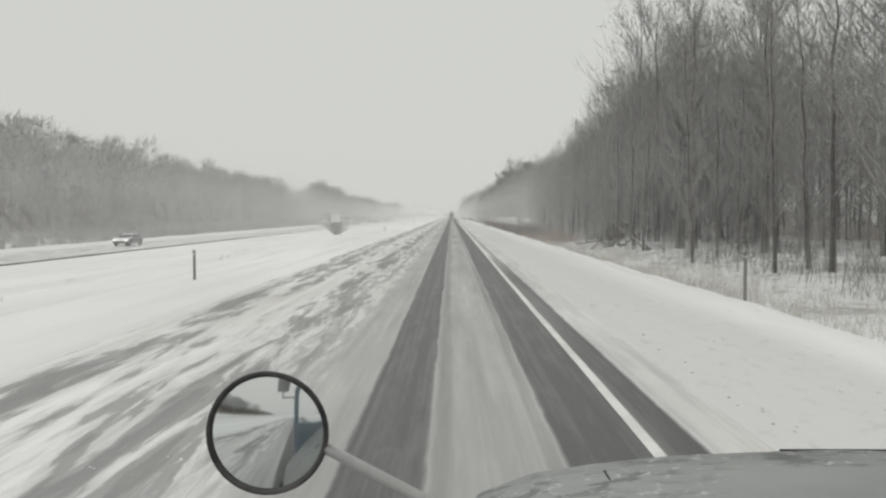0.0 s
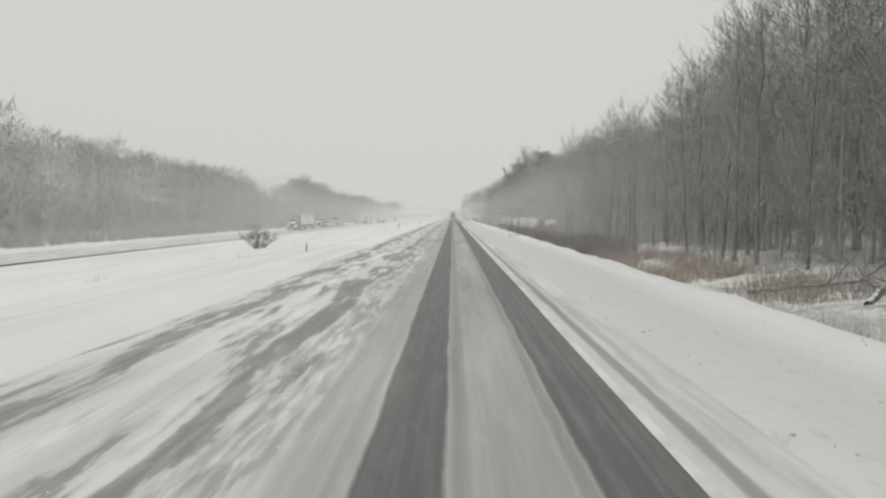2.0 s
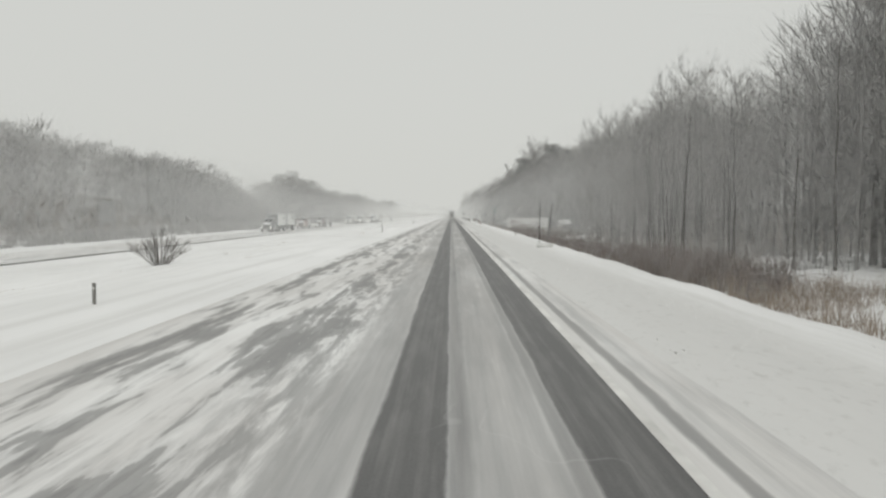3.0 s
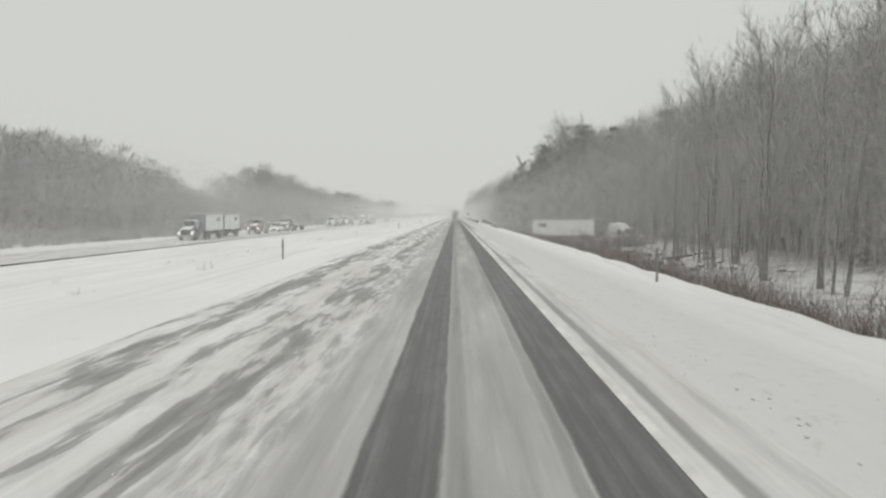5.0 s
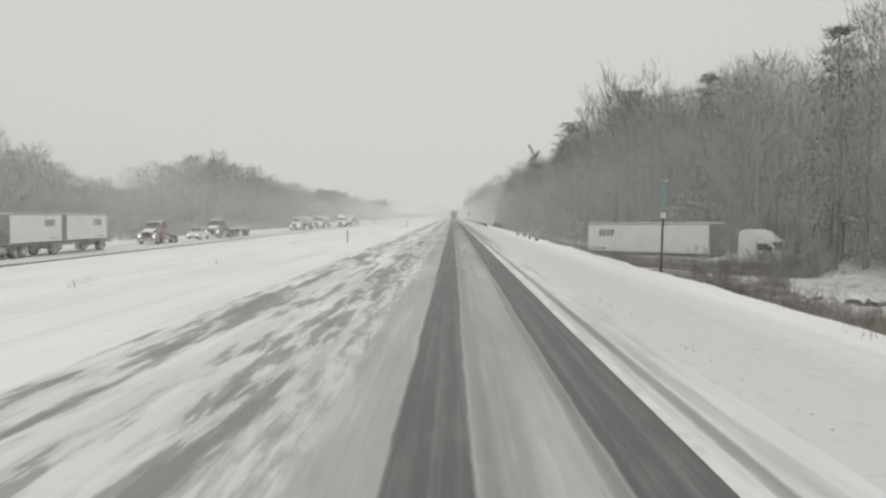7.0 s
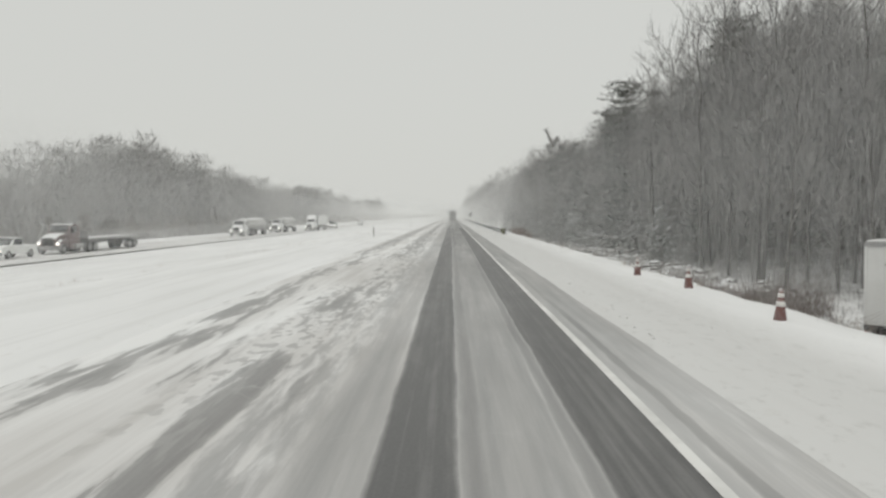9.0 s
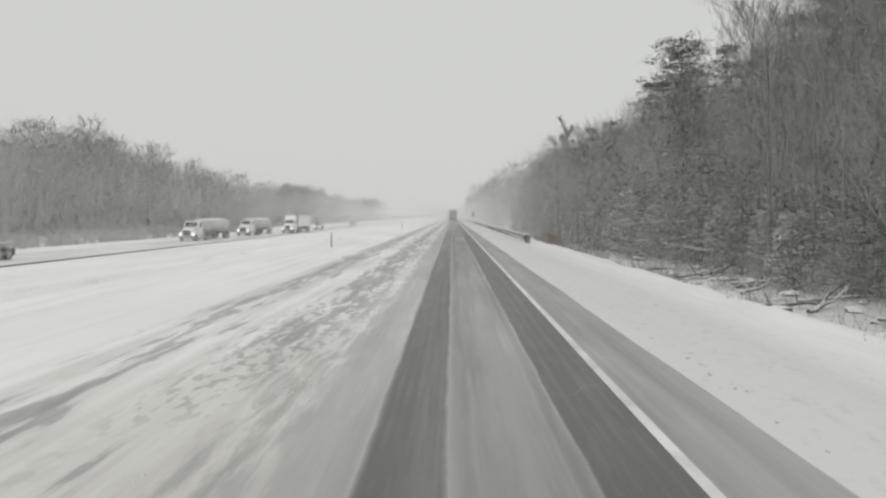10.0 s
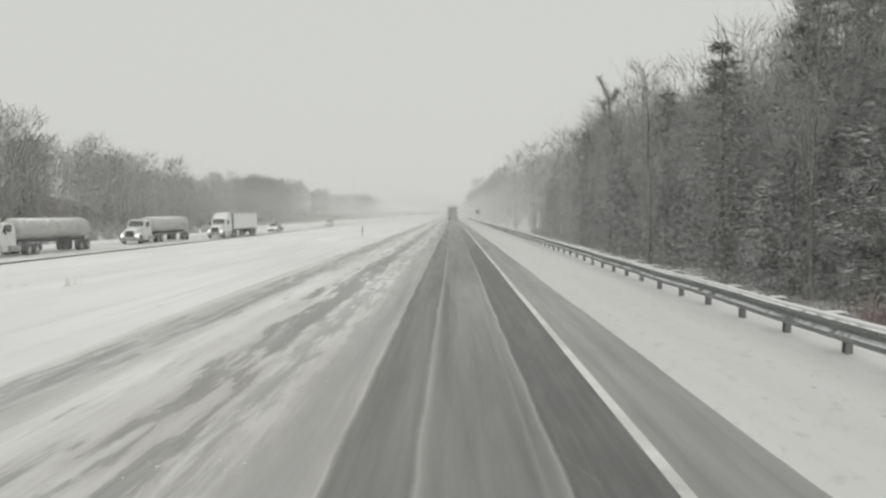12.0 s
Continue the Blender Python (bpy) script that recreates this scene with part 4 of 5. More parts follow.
def clods(name, seed, spots, sizes, flat, label):
    """Broken lumps of ploughed and thrown snow."""
    r = np.random.RandomState(seed)
    bm = bmesh.new()
    bmesh.ops.create_icosphere(bm, subdivisions=1, radius=1.0)
    base = np.array([v.co[:] for v in bm.verts])
    tri = np.array([[v.index for v in f.verts] for f in bm.faces])
    bm.free()
    vs, fs = [], []
    for i, (x, y, z) in enumerate(spots):
        size = r.uniform(*sizes)
        v = base * (1 + r.uniform(-0.28, 0.28, (len(base), 1))) * np.array([r.uniform(0.7, 1.1), r.uniform(0.9, 2.2), flat]) * size
        vs.append(v + np.array([x, y, z + size * flat * 0.25]))
        fs.append(tri + len(base) * i)
    ob = new(name, mesh_np(name, np.concatenate(vs), np.concatenate(fs), M_SNOW, True))
    return tagged(ob, label, "snow", kind="stuff")


r = np.random.RandomState(21)
drift = [(x, y) for x, y in zip(r.normal(-2.25, 0.42, 2600), r.uniform(4, 345, 2600)) if noise_grid(np.array(x * 1.3 + 9), np.array(y * 0.23)) > 0.5 and -3.6 < x < -1.1]
clods("lane_clods", 22, [(x, y, float(road_z(np.array(x), np.array(y)))) for x, y in drift], (0.005, 0.016), 0.4, "lumps of thrown snow along the passing lane")
windrow = [(x, y) for x, y in zip(np.concatenate([r.normal(4.9, 0.28, 900), r.normal(6.7, 0.35, 700), r.normal(3.4, 0.10, 800)]), r.uniform(4, 345, 2400)) if noise_grid(np.array(x * 0.7 + 3), np.array(y * 0.15)) > 0.45]
clods("bank_clods", 23, [(x, y, gz(x, y)) for x, y in windrow], (0.010, 0.028), 0.5, "crumbled lumps of ploughed snow along the shoulder")


# ---- haze in the air, built from thin white slivers ----
def air_haze():
    r = np.random.RandomState(4)
    parts = []

    def fill(x0, x1, y0, y1, k, s=0):
        """Haze slivers in one stretch of air, up to where they stand before the woods."""
        xm, ym = 0.5 * (x0 + x1), 0.5 * (y0 + y1)
        rise = (0.50 if ym < 400 else 0.8) if xm > 0 else 0.15 if xm > -34 and ym < 330 else 0.20 if ym < 430 else 0.15
        top = min(22.0, (3.0 + rise * max(abs(x0), abs(x1))) * 1.1)
        far = max(abs(xm), ym - 315)
        s = s or min(0.30, 0.036 + 0.0025 * far)
        count = int((x1 - x0) * (y1 - y0) * top * k / (0.217 * s * s))
        c = np.stack([r.uniform(x0, x1, count), r.uniform(y0, y1, count), r.uniform(-1.5 if abs(xm) > 9 else 0.1, top, count)], -1)
        # the lane's own air stays clear up to the height of a lorry
        keep = ~((np.abs(c[:, 0]) < 3.0) & (c[:, 2] < 4.5) & (c[:, 1] < 312)) & (c[:, 2] < (3.0 + rise * np.abs(c[:, 0])) * r.uniform(0.6, 1.15, count))
        c = c[keep]
        d = r.normal(size=(len(c), 3, 3))
        d -= d.mean(1, keepdims=True)
        d /= np.linalg.norm(d, axis=2, keepdims=True) + 1e-6
        size = s * r.uniform(0.7, 1.25, (len(c), 1, 1))
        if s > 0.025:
            # each triangle is drawn out long and thin, to blend into even haze
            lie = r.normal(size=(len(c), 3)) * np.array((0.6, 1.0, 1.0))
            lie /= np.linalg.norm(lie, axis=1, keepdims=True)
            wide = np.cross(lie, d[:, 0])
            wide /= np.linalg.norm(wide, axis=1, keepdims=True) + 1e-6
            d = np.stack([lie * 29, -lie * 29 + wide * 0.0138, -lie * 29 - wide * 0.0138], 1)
        parts.append((c[:, None] + d * size * 0.577).reshape(-1, 3))

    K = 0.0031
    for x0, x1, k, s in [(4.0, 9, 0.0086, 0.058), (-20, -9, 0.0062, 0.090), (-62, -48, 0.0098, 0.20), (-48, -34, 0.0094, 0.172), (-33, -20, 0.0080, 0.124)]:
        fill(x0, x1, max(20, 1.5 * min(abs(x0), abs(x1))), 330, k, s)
    # the haze slivers are set denser as the road goes on
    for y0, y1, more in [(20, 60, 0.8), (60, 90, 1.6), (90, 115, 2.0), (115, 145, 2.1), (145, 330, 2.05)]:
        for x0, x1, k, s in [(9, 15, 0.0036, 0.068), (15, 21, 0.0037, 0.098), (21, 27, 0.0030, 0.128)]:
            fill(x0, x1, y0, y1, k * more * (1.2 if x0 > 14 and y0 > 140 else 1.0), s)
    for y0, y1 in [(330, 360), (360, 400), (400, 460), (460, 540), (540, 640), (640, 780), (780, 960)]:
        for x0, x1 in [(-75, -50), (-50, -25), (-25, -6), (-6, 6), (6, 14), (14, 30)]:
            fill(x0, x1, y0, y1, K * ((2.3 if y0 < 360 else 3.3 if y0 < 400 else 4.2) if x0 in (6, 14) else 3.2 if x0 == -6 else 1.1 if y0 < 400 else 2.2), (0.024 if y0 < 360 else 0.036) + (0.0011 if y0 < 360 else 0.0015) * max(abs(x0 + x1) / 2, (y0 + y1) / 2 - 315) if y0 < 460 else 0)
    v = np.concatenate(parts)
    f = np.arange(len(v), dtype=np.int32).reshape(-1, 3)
    ob = new("falling_snow", mesh_np("falling_snow", v, f, M_HAZE))
    tagged(ob, "thin white slivers in the air, standing in for snowy haze", "snow", kind="stuff")


air_haze()


# ---- vehicles ----
def wheel(parent, x, y, r, w, out):
    """A tyre with its rim as a sub-part; out: +1 or -1, the side that faces away from the vehicle."""
    bm = bmesh.new()
    bmesh.ops.create_cone(bm, cap_ends=True, segments=22, radius1=r, radius2=r, depth=w)
    bmesh.ops.bevel(bm, geom=[e for e in bm.edges if len(e.link_faces) == 2 and any(len(f.verts) > 4 for f in e.link_faces)], offset=r * 0.09, segments=2, affect="EDGES", profile=0.5)
    bmesh.ops.rotate(bm, verts=bm.verts, matrix=Matrix.Rotation(math.pi / 2, 3, "Y"))
    bmesh.ops.translate(bm, verts=bm.verts, vec=(x, y, r))
    tyre = part("tyre", bm, M_TYRE, parent)
    rim = rod((x + out * (w / 2 - 0.03), y, r), (x + out * (w / 2 + 0.012), y, r), r * 0.60, r * 0.52, 18)
    rod((x + out * w / 2, y, r), (x + out * (w / 2 + 0.05), y, r), r * 0.2, r * 0.16, 10, rim)
    part("rim", rim, M_RIM, tyre)
    return tyre


def tractor(at, name, paint, label, group="", lights=True, sleeper=True, on=None):
    """A bonneted road tractor that faces +y, its origin on the ground under the rear axles."""
    ob = on or thing(name, at, label, "truck", group)
    b = 1.7 if sleeper else 2.6
    roof = 3.85 if sleeper else 3.0
    part("cab", prism([(b, 0.95), (b, roof - 0.25), (b + 0.35, roof - 0.02), (b + 1.2, roof), (b + 1.75 if sleeper else 4.2, roof - 0.22), (4.35, min(roof, 2.95)), (4.78, 2.12), (4.85, 0.95)], -1.2, 1.2, 0.07, taper=0.86), paint, ob, smooth=False)
    part("hood", prism([(4.80, 0.75), (4.80, 2.08), (6.1, 1.82), (6.55, 1.55), (6.68, 0.75)], -0.78, 0.78, 0.10), paint, ob)
    for s in (-1, 1):
        part("fender", prism([(5.15, 0.65), (5.25, 1.25), (5.5, 1.42), (6.1, 1.42), (6.5, 1.2), (6.66, 0.65), (6.45, 0.62), (6.3, 1.0), (5.9, 1.15), (5.6, 1.1), (5.4, 0.75)], s * 0.72, s * 1.18, 0.03), paint, ob)
        part("headlamp", box(0.30, 0.06, 0.24, s * 0.95, 6.66, 0.92, 0.02), M_LAMP if lights else M_BAND, ob, "lit headlamp" if lights else "")
        part("side_window", prism([(3.35, 2.15), (3.35, 2.78), (4.2, 2.74), (4.55, 2.15)], s * 1.12, s * 1.215, 0.01), M_GLASS, ob)
        part("mirror", box(0.10, 0.16, 0.62, s * 1.42, 4.6, 1.95, 0.03), M_DARK, ob)
        part("mirror_arm", rod((s * 1.1, 4.6, 2.2), (s * 1.42, 4.6, 2.25), 0.02), M_DARK, ob)
        part("fuel_tank", rod((s * 0.98, 2.0, 0.72), (s * 0.98, 3.6, 0.72), 0.30, sides=16), M_RIM, ob)
        part("step", box(0.28, 0.8, 0.5, s * 1.02, 4.2, 0.45, 0.03), paint, ob)
        wheel(ob, s * 1.03, 5.85, 0.5, 0.30, s)
        for y in (-0.65, 0.65):
            wheel(ob, s * 0.93, y, 0.5, 0.58, s)
    part("windscreen", box(1.8, 0.05, 0.75, 0, 4.63, 2.14, 0.02, rot=Matrix.Rotation(radians(26), 4, "X")), M_GLASS, ob)
    part("bumper", box(2.35, 0.35, 0.42, 0, 6.62, 0.38, 0.06), M_RIM, ob)
    part("grille", box(1.05, 0.08, 0.75, 0, 6.66, 0.86, 0.03), M_DARK, ob)
    part("chassis", box(0.86, 6.6, 0.28, 0, 2.4, 0.62, 0.02), M_DARK, ob)
    part("fifth_wheel", box(0.9, 0.9, 0.16, 0, 0.1, 0.98, 0.04), M_DARK, ob)
    return ob


def semi_trailer(ob, length, skin, mark, front=0.0, rear_axles=2, z0=1.15, top=3.98):
    """A box trailer as parts of ob, its front at y = front, its rear at front - length."""
    rear = front - length
    part("box_body", box(2.56, length, top - z0 - 0.10, 0, front - length / 2, z0 + 0.05, 0.03), skin, ob)
    part("roof", box(2.50, length - 0.06, 0.06, 0, front - length / 2, top - 0.045, 0.02), M_SNOW, ob, "roof under a layer of snow")
    for s in (-1, 1):
        part("top_rail", box(0.05, length, 0.16, s * 1.29, front - length / 2, top - 0.20, 0.01), M_RIM, ob)
        part("bottom_rail", box(0.05, length, 0.18, s * 1.29, front - length / 2, z0, 0.01), M_DARK, ob)
        k = int(length / 1.22)
        for i in range(k + 1):
            y = rear + 0.06 + (length - 0.12) * i / k
            part("panel_seam", box(0.03, 0.05, top - z0 - 0.38, s * 1.283, y, z0 + 0.18), skin, ob)
        part("rear_door", box(1.22, 0.05, top - z0 - 0.25, s * 0.62, rear - 0.02, z0 + 0.1, 0.02), skin, ob)
        part("lock_bar", rod((s * 0.35, rear - 0.07, z0 + 0.15), (s * 0.35, rear - 0.07, top - 0.2), 0.022), M_RIM, ob)
        part("tail_lamp", box(0.22, 0.04, 0.12, s * 0.98, rear - 0.03, z0 - 0.12, 0.01), M_TAIL, ob)
        part("landing_leg", box(0.13, 0.13, z0 - 0.25, s * 0.75, front - 2.7, 0.3, 0.01), M_DARK, ob)
        part("mud_flap", box(0.6, 0.03, 0.62, s * 0.9, rear + 0.42, 0.3), M_DARK, ob)
        for i in range(rear_axles):
            wheel(ob, s * 0.95, rear + 1.15 + 1.25 * i, 0.5, 0.58, s)
        # the operator's mark as plain slanted blocks
        for i in range(4 if mark else 0):
            y = rear + 1.25 + 0.46 * i if s > 0 else rear + 2.75 - 0.46 * i
            sl = 0.12 * s
            part("mark", prism([(y, top - 1.25), (y + 0.34, top - 1.25), (y + 0.34 + sl, top - 0.62), (y + sl, top - 0.62)], s * 1.284, s * 1.296), mark, ob)
        if mark:
            for i, (a, w) in enumerate(((0.75, 0.28), (1.1, 0.34), (1.52, 0.72))):
                part("small_print", box(0.008, w, 0.09, s * 1.290, rear + a + w / 2, z0 + 0.42), M_GREYMARK, ob)
    part("front_wall", box(2.50, 0.05, top - z0 - 0.2, 0, front + 0.01, z0 + 0.1, 0.02), M_STEEL, ob, "grey metal front wall")
    part("axle_frame", box(1.1, 2.6, 0.3, 0, rear + 1.8, 0.72, 0.02), M_DARK, ob)
    part("underride_bar", box(2.3, 0.1, 0.12, 0, rear + 0.02, 0.5, 0.02), M_DARK, ob)
    part("floor_frame", box(2.3, length - 0.4, 0.14, 0, front - length / 2, z0 - 0.12, 0.01), M_DARK, ob)


def face(x, y, z, heading):
    """A pose for something that points along +y, turned to a compass heading in degrees, clockwise from the road."""
    return pose(x, y, z, 0, 0, -heading)


# the wreck in the ditch: a white tractor with its trailer
HEAD = math.degrees(math.atan2(0.65, -0.76))
wreck_trailer = thing("box_trailer", face(22.2, 239.3, -2.54, HEAD) @ pose(0, 0, 0, 0.6, 0, 0), "white box trailer with red markings, run off into the ditch", "trailer")
semi_trailer(wreck_trailer, 12.8, M_WHITE, M_REDMARK)
tractor(face(22.2, 239.3, -2.95, HEAD) @ pose(0, 0.75, 0), "semi_tractor", M_CABWHITE, "white sleeper tractor standing in the ditch brush", lights=False)

# traffic on the far carriageway, which comes the other way
LANE, LANE2, RZ = -39.6, -36.0, -1.655


def oncoming(x, y):
    return face(x, y, RZ, 180)


doubles = thing("double_trailer_truck", oncoming(LANE, 241), "dark tractor with two pale short trailers, headlamps lit", "truck")
tractor(None, "", M_CARGREY, "", on=doubles, sleeper=False)
semi_trailer(doubles, 8.5, M_WHITE, M_GREYMARK, front=1.4, rear_axles=1)
semi_trailer(doubles, 8.5, M_WHITE, M_GREYMARK, front=-8.1, rear_axles=1)
tractor(oncoming(LANE, 278), "red_tractor", M_RED, "red tractor without a trailer, headlamps lit", sleeper=False)


def flatbed(x, y):
    """A tractor that pulls an empty flat trailer."""
    ob = thing("flatbed_truck", oncoming(x, y), "maroon tractor with an empty flatbed trailer, headlamps lit", "truck")
    tractor(None, "", M_MAROON, "", on=ob, sleeper=False)
    part("deck", box(2.5, 13.0, 0.22, 0, -5.3, 1.22, 0.02), M_DARK, ob, "dark flat deck")
    part("deck_snow", box(2.3, 12.6, 0.05, 0, -5.3, 1.43, 0.02), M_SNOW, ob, "thin layer of snow")
    part("headboard", box(2.4, 0.08, 0.75, 0, 1.1, 1.42, 0.02), M_RIM, ob)
    part("spine", box(0.9, 12.4, 0.32, 0, -5.3, 0.92, 0.02), M_DARK, ob)
    for s in (-1, 1):
        part("side_rail", box(0.06, 13.0, 0.16, s * 1.27, -5.3, 1.25, 0.01), M_RIM, ob)
        part("landing_leg", box(0.13, 0.13, 0.75, s * 0.7, -1.8, 0.3), M_DARK, ob)
        part("mud_flap", box(0.6, 0.03, 0.6, s * 0.9, -11.4, 0.35), M_DARK, ob)
        for yy in (-9.2, -10.5):
            wheel(ob, s * 0.95, yy, 0.5, 0.58, s)
    return ob


flatbed(LANE, 304)


def tanker(x, y):
    ob = thing("tanker_truck", oncoming(x, y), "white tanker truck with a rounded snow-dusted tank", "truck", "tankers on the far carriageway")
    tractor(None, "", M_CABWHITE, "", on=ob, sleeper=False)
    bm = rod((0, 1.2, 2.35), (0, -11.0, 2.35), 1.02, sides=24)
    bmesh.ops.scale(bm, vec=(1.12, 1, 1), verts=bm.verts)
    part("tank", bm, M_TANK, ob, smooth=True)
    for y in (1.2, -11.0):
        bm = bmesh.new()
        bmesh.ops.create_uvsphere(bm, u_segments=24, v_segments=12, radius=1)
        bmesh.ops.scale(bm, vec=(1.13, 0.32, 1.01), verts=bm.verts)
        bmesh.ops.translate(bm, vec=(0, y, 2.35), verts=bm.verts)
        part("tank_end", bm, M_TANK, ob, smooth=True)
    for y in (-0.8, -3.6, -6.4, -9.2):
        part("hatch", rod((0, y, 3.30), (0, y, 3.48), 0.28, sides=14), M_RIM, ob)
    part("walkway", box(0.5, 10, 0.05, 0, -5, 3.36), M_RIM, ob)
    part("tank_frame", box(1.0, 12, 0.3, 0, -5, 1.05, 0.02), M_DARK, ob)
    for s in (-1, 1):
        part("landing_leg", box(0.13, 0.13, 0.8, s * 0.7, -2.2, 0.3), M_DARK, ob)
        for y in (-9.0, -10.3):
            wheel(ob, s * 0.95, y, 0.5, 0.58, s)
    return ob


tanker(LANE, 368)
tanker(LANE, 398)
far_trailer = thing("box_truck", oncoming(LANE2, 420), "white tractor with a pale box trailer on the far carriageway", "truck")
tractor(None, "", M_CABWHITE, "", on=far_trailer)
semi_trailer(far_trailer, 14.0, M_WHITE, None, front=1.0)


def car(at, paint, label, tall=0.0, bed=False, name="car", category="car"):
    ob = thing(name, at, label, category)
    h = 1.42 + tall
    if bed:
        body = [(-2.75, 0.45), (-2.75, 1.15), (-0.55, 1.15), (-0.5, 1.2), (0.85, 1.22), (2.3, 1.12), (2.7, 0.95), (2.75, 0.45)]
        house = [(-0.85, 1.12), (-0.75, h), (0.45, h), (1.25, 1.2)]
    else:
        body = [(-2.25, 0.38), (-2.3, 0.85), (-2.1, 1.0 + tall / 2), (1.0, 0.98 + tall / 2), (1.95, 0.85 + tall / 2), (2.25, 0.65), (2.28, 0.35)]
        house = [(-1.9, 0.95 + tall / 2), (-1.35, h), (0.2, h), (1.1, 0.97 + tall / 2)]
    part("body", prism(body, -0.92, 0.92, 0.05), paint, ob)
    part("roof", prism(house, -0.82, 0.82, 0.05, taper=0.85), paint, ob)
    zg = house[0][1] + 0.05
    for s in (-1, 1):
        g = [(house[0][0] + 0.25, zg), (house[1][0] + 0.15, h - 0.1), (house[2][0] - 0.05, h - 0.1), (house[3][0] - 0.25, zg)]
        part("side_window", prism(g, s * 0.70, s * 0.835, 0.0), M_GLASS, ob)
        part("headlamp", box(0.34, 0.06, 0.14, s * 0.68, body[-1][0] - 0.02, 0.66, 0.02), M_LAMP, ob, "lit headlamp")
        part("tail_lamp", box(0.3, 0.05, 0.14, s * 0.7, body[0][0] + 0.0, 0.78, 0.02), M_TAIL, ob)
        for y in (1.45, -1.45) if not bed else (1.75, -1.7):
            wheel(ob, s * 0.82, y, 0.33 + tall * 0.12, 0.22, s)
    bm = prism([(house[2][0] + 0.06, h - 0.06), (house[3][0] - 0.02, zg), (house[3][0] + 0.03, zg), (house[2][0] + 0.11, h - 0.06)], -0.68, 0.68)
    part("windscreen", bm, M_GLASS, ob)
    part("bumper", box(1.8, 0.2, 0.22, 0, body[-1][0] - 0.02, 0.36, 0.04), M_DARK, ob)
    return ob


car(oncoming(LANE, 91), M_CARGREY, "dark saloon car with lit headlamps", 0.05)
car(oncoming(LANE, 291), M_WHITE, "white pickup truck with lit headlamps", 0.45, True, "pickup_truck", "truck")
car(oncoming(LANE2, 452), M_CARGREY, "dark sport utility car with lit headlamps", 0.35)
car(oncoming(LANE, 470), M_WHITE, "pale van with lit headlamps far off", 0.7, False, "van", "van")
car(oncoming(LANE2, 520), M_CARGREY, "dark car far off with lit headlamps", 0.2)

# the lorry ahead, on this side of the road
ahead = thing("box_truck", face(0.35, 526, 0.02, 0), "dark box trailer truck seen from behind, far down the road", "truck")
M_GREYBOX = plain("grey_trailer", (0.27, 0.275, 0.28), 0.6, 0, (0.35, 0.35, 0.34), 0.5, 1.0)
tractor(None, "", M_CARGREY, "", on=ahead)
semi_trailer(ahead, 14.0, M_GREYBOX, None, front=1.0)


# ---- roadside ----
def guardrail():
    x, y0, y1, step = 5.50, 306.3, 560.0, 1.905
    ob = thing("guardrail", Matrix.Translation((x, y0, -0.04)), "galvanised steel guardrail with snow along its top", "guardrail")
    prof = [(-0.02, 0.40), (-0.085, 0.44), (-0.085, 0.49), (-0.02, 0.535), (-0.02, 0.575), (-0.085, 0.62), (-0.085, 0.67), (-0.02, 0.71)]
    ys = np.arange(0, y1 - y0, step)
    v, f = [], []
    outer = prof + [(a + 0.012, z) for a, z in prof[::-1]]
    k = len(outer)
    for i, y in enumerate(ys):
        dz = 0.012 * math.sin(i * 1.7) + 0.008 * math.sin(i * 0.6)
        v += [(a, y, z + dz) for a, z in outer]
        if i:
            n = (i - 1) * k
            f += [(n + j, n + (j + 1) % k, n + k + (j + 1) % k, n + k + j) for j in range(k)]
    part("rail", mesh_np("rail", v, f, M_RAIL), M_RAIL, ob)
    cap = [(-0.05, 0.69), (-0.045, 0.735), (-0.01, 0.745), (0.02, 0.72), (0.012, 0.70)]
    v, f = [], []
    for i, y in enumerate(ys):
        dz = 0.012 * math.sin(i * 1.7) + 0.008 * math.sin(i * 0.6)
        v += [(a, y, z + dz) for a, z in cap]
        if i:
            n = (i - 1) * 5
            f += [(n + j, n + (j + 1) % 5, n + 5 + (j + 1) % 5, n + 5 + j) for j in range(5)]
    part("snow_cap", mesh_np("snow_cap", v, f, M_SNOW, True), M_SNOW, ob, "thin ridge of snow")
    bm = box(0.10, 0.012, 1.15, 0.28, -0.05, -0.45)
    box(0.10, 0.012, 1.15, 0.28, 0.05, -0.45, bm=bm)
    box(0.012, 0.10, 1.15, 0.28, 0, -0.45, bm=bm)
    me = part("post", bm, M_STEEL, ob).data
    bl = part("spacer_block", box(0.22, 0.15, 0.34, 0.11, 0, 0.39, 0.012), M_POST, ob).data
    cp = part("block_snow", box(0.24, 0.16, 0.03, 0.12, 0, 0.73, 0.012), M_SNOW, ob).data
    for y in ys[1:]:
        for nm, d in (("post", me), ("spacer_block", bl), ("block_snow", cp)):
            part(nm, d, M_STEEL, ob, m=Matrix.Translation((0, y, 0)))
    return ob


guardrail()

end = thing("crash_cushion", Matrix.Translation((5.5, 305.5, -0.01)), "worn yellow-green plastic guardrail end with snow on it", "guardrail end")
side_on = Matrix.Rotation(math.pi / 2, 4, "Z")
part("nose", prism([(-0.20, 0.66), (-0.16, 0.72), (0.22, 0.73), (0.31, 0.68), (0.24, 0.50), (0.13, 0.20), (0.06, 0.10), (-0.03, 0.13), (-0.07, 0.34), (-0.17, 0.48)], -0.16, 0.10, 0.03), M_YELLOW, end, m=side_on)
part("side_flap", prism([(0.10, 0.30), (0.16, 0.62), (0.70, 0.68), (0.74, 0.50)], -0.12, -0.06, 0.012), M_YELLOW, end, "bent yellow-green side sheet")
part("snow_top", box(0.40, 0.66, 0.045, 0.04, 0.28, 0.715, 0.018), M_SNOW, end, "crust of snow")
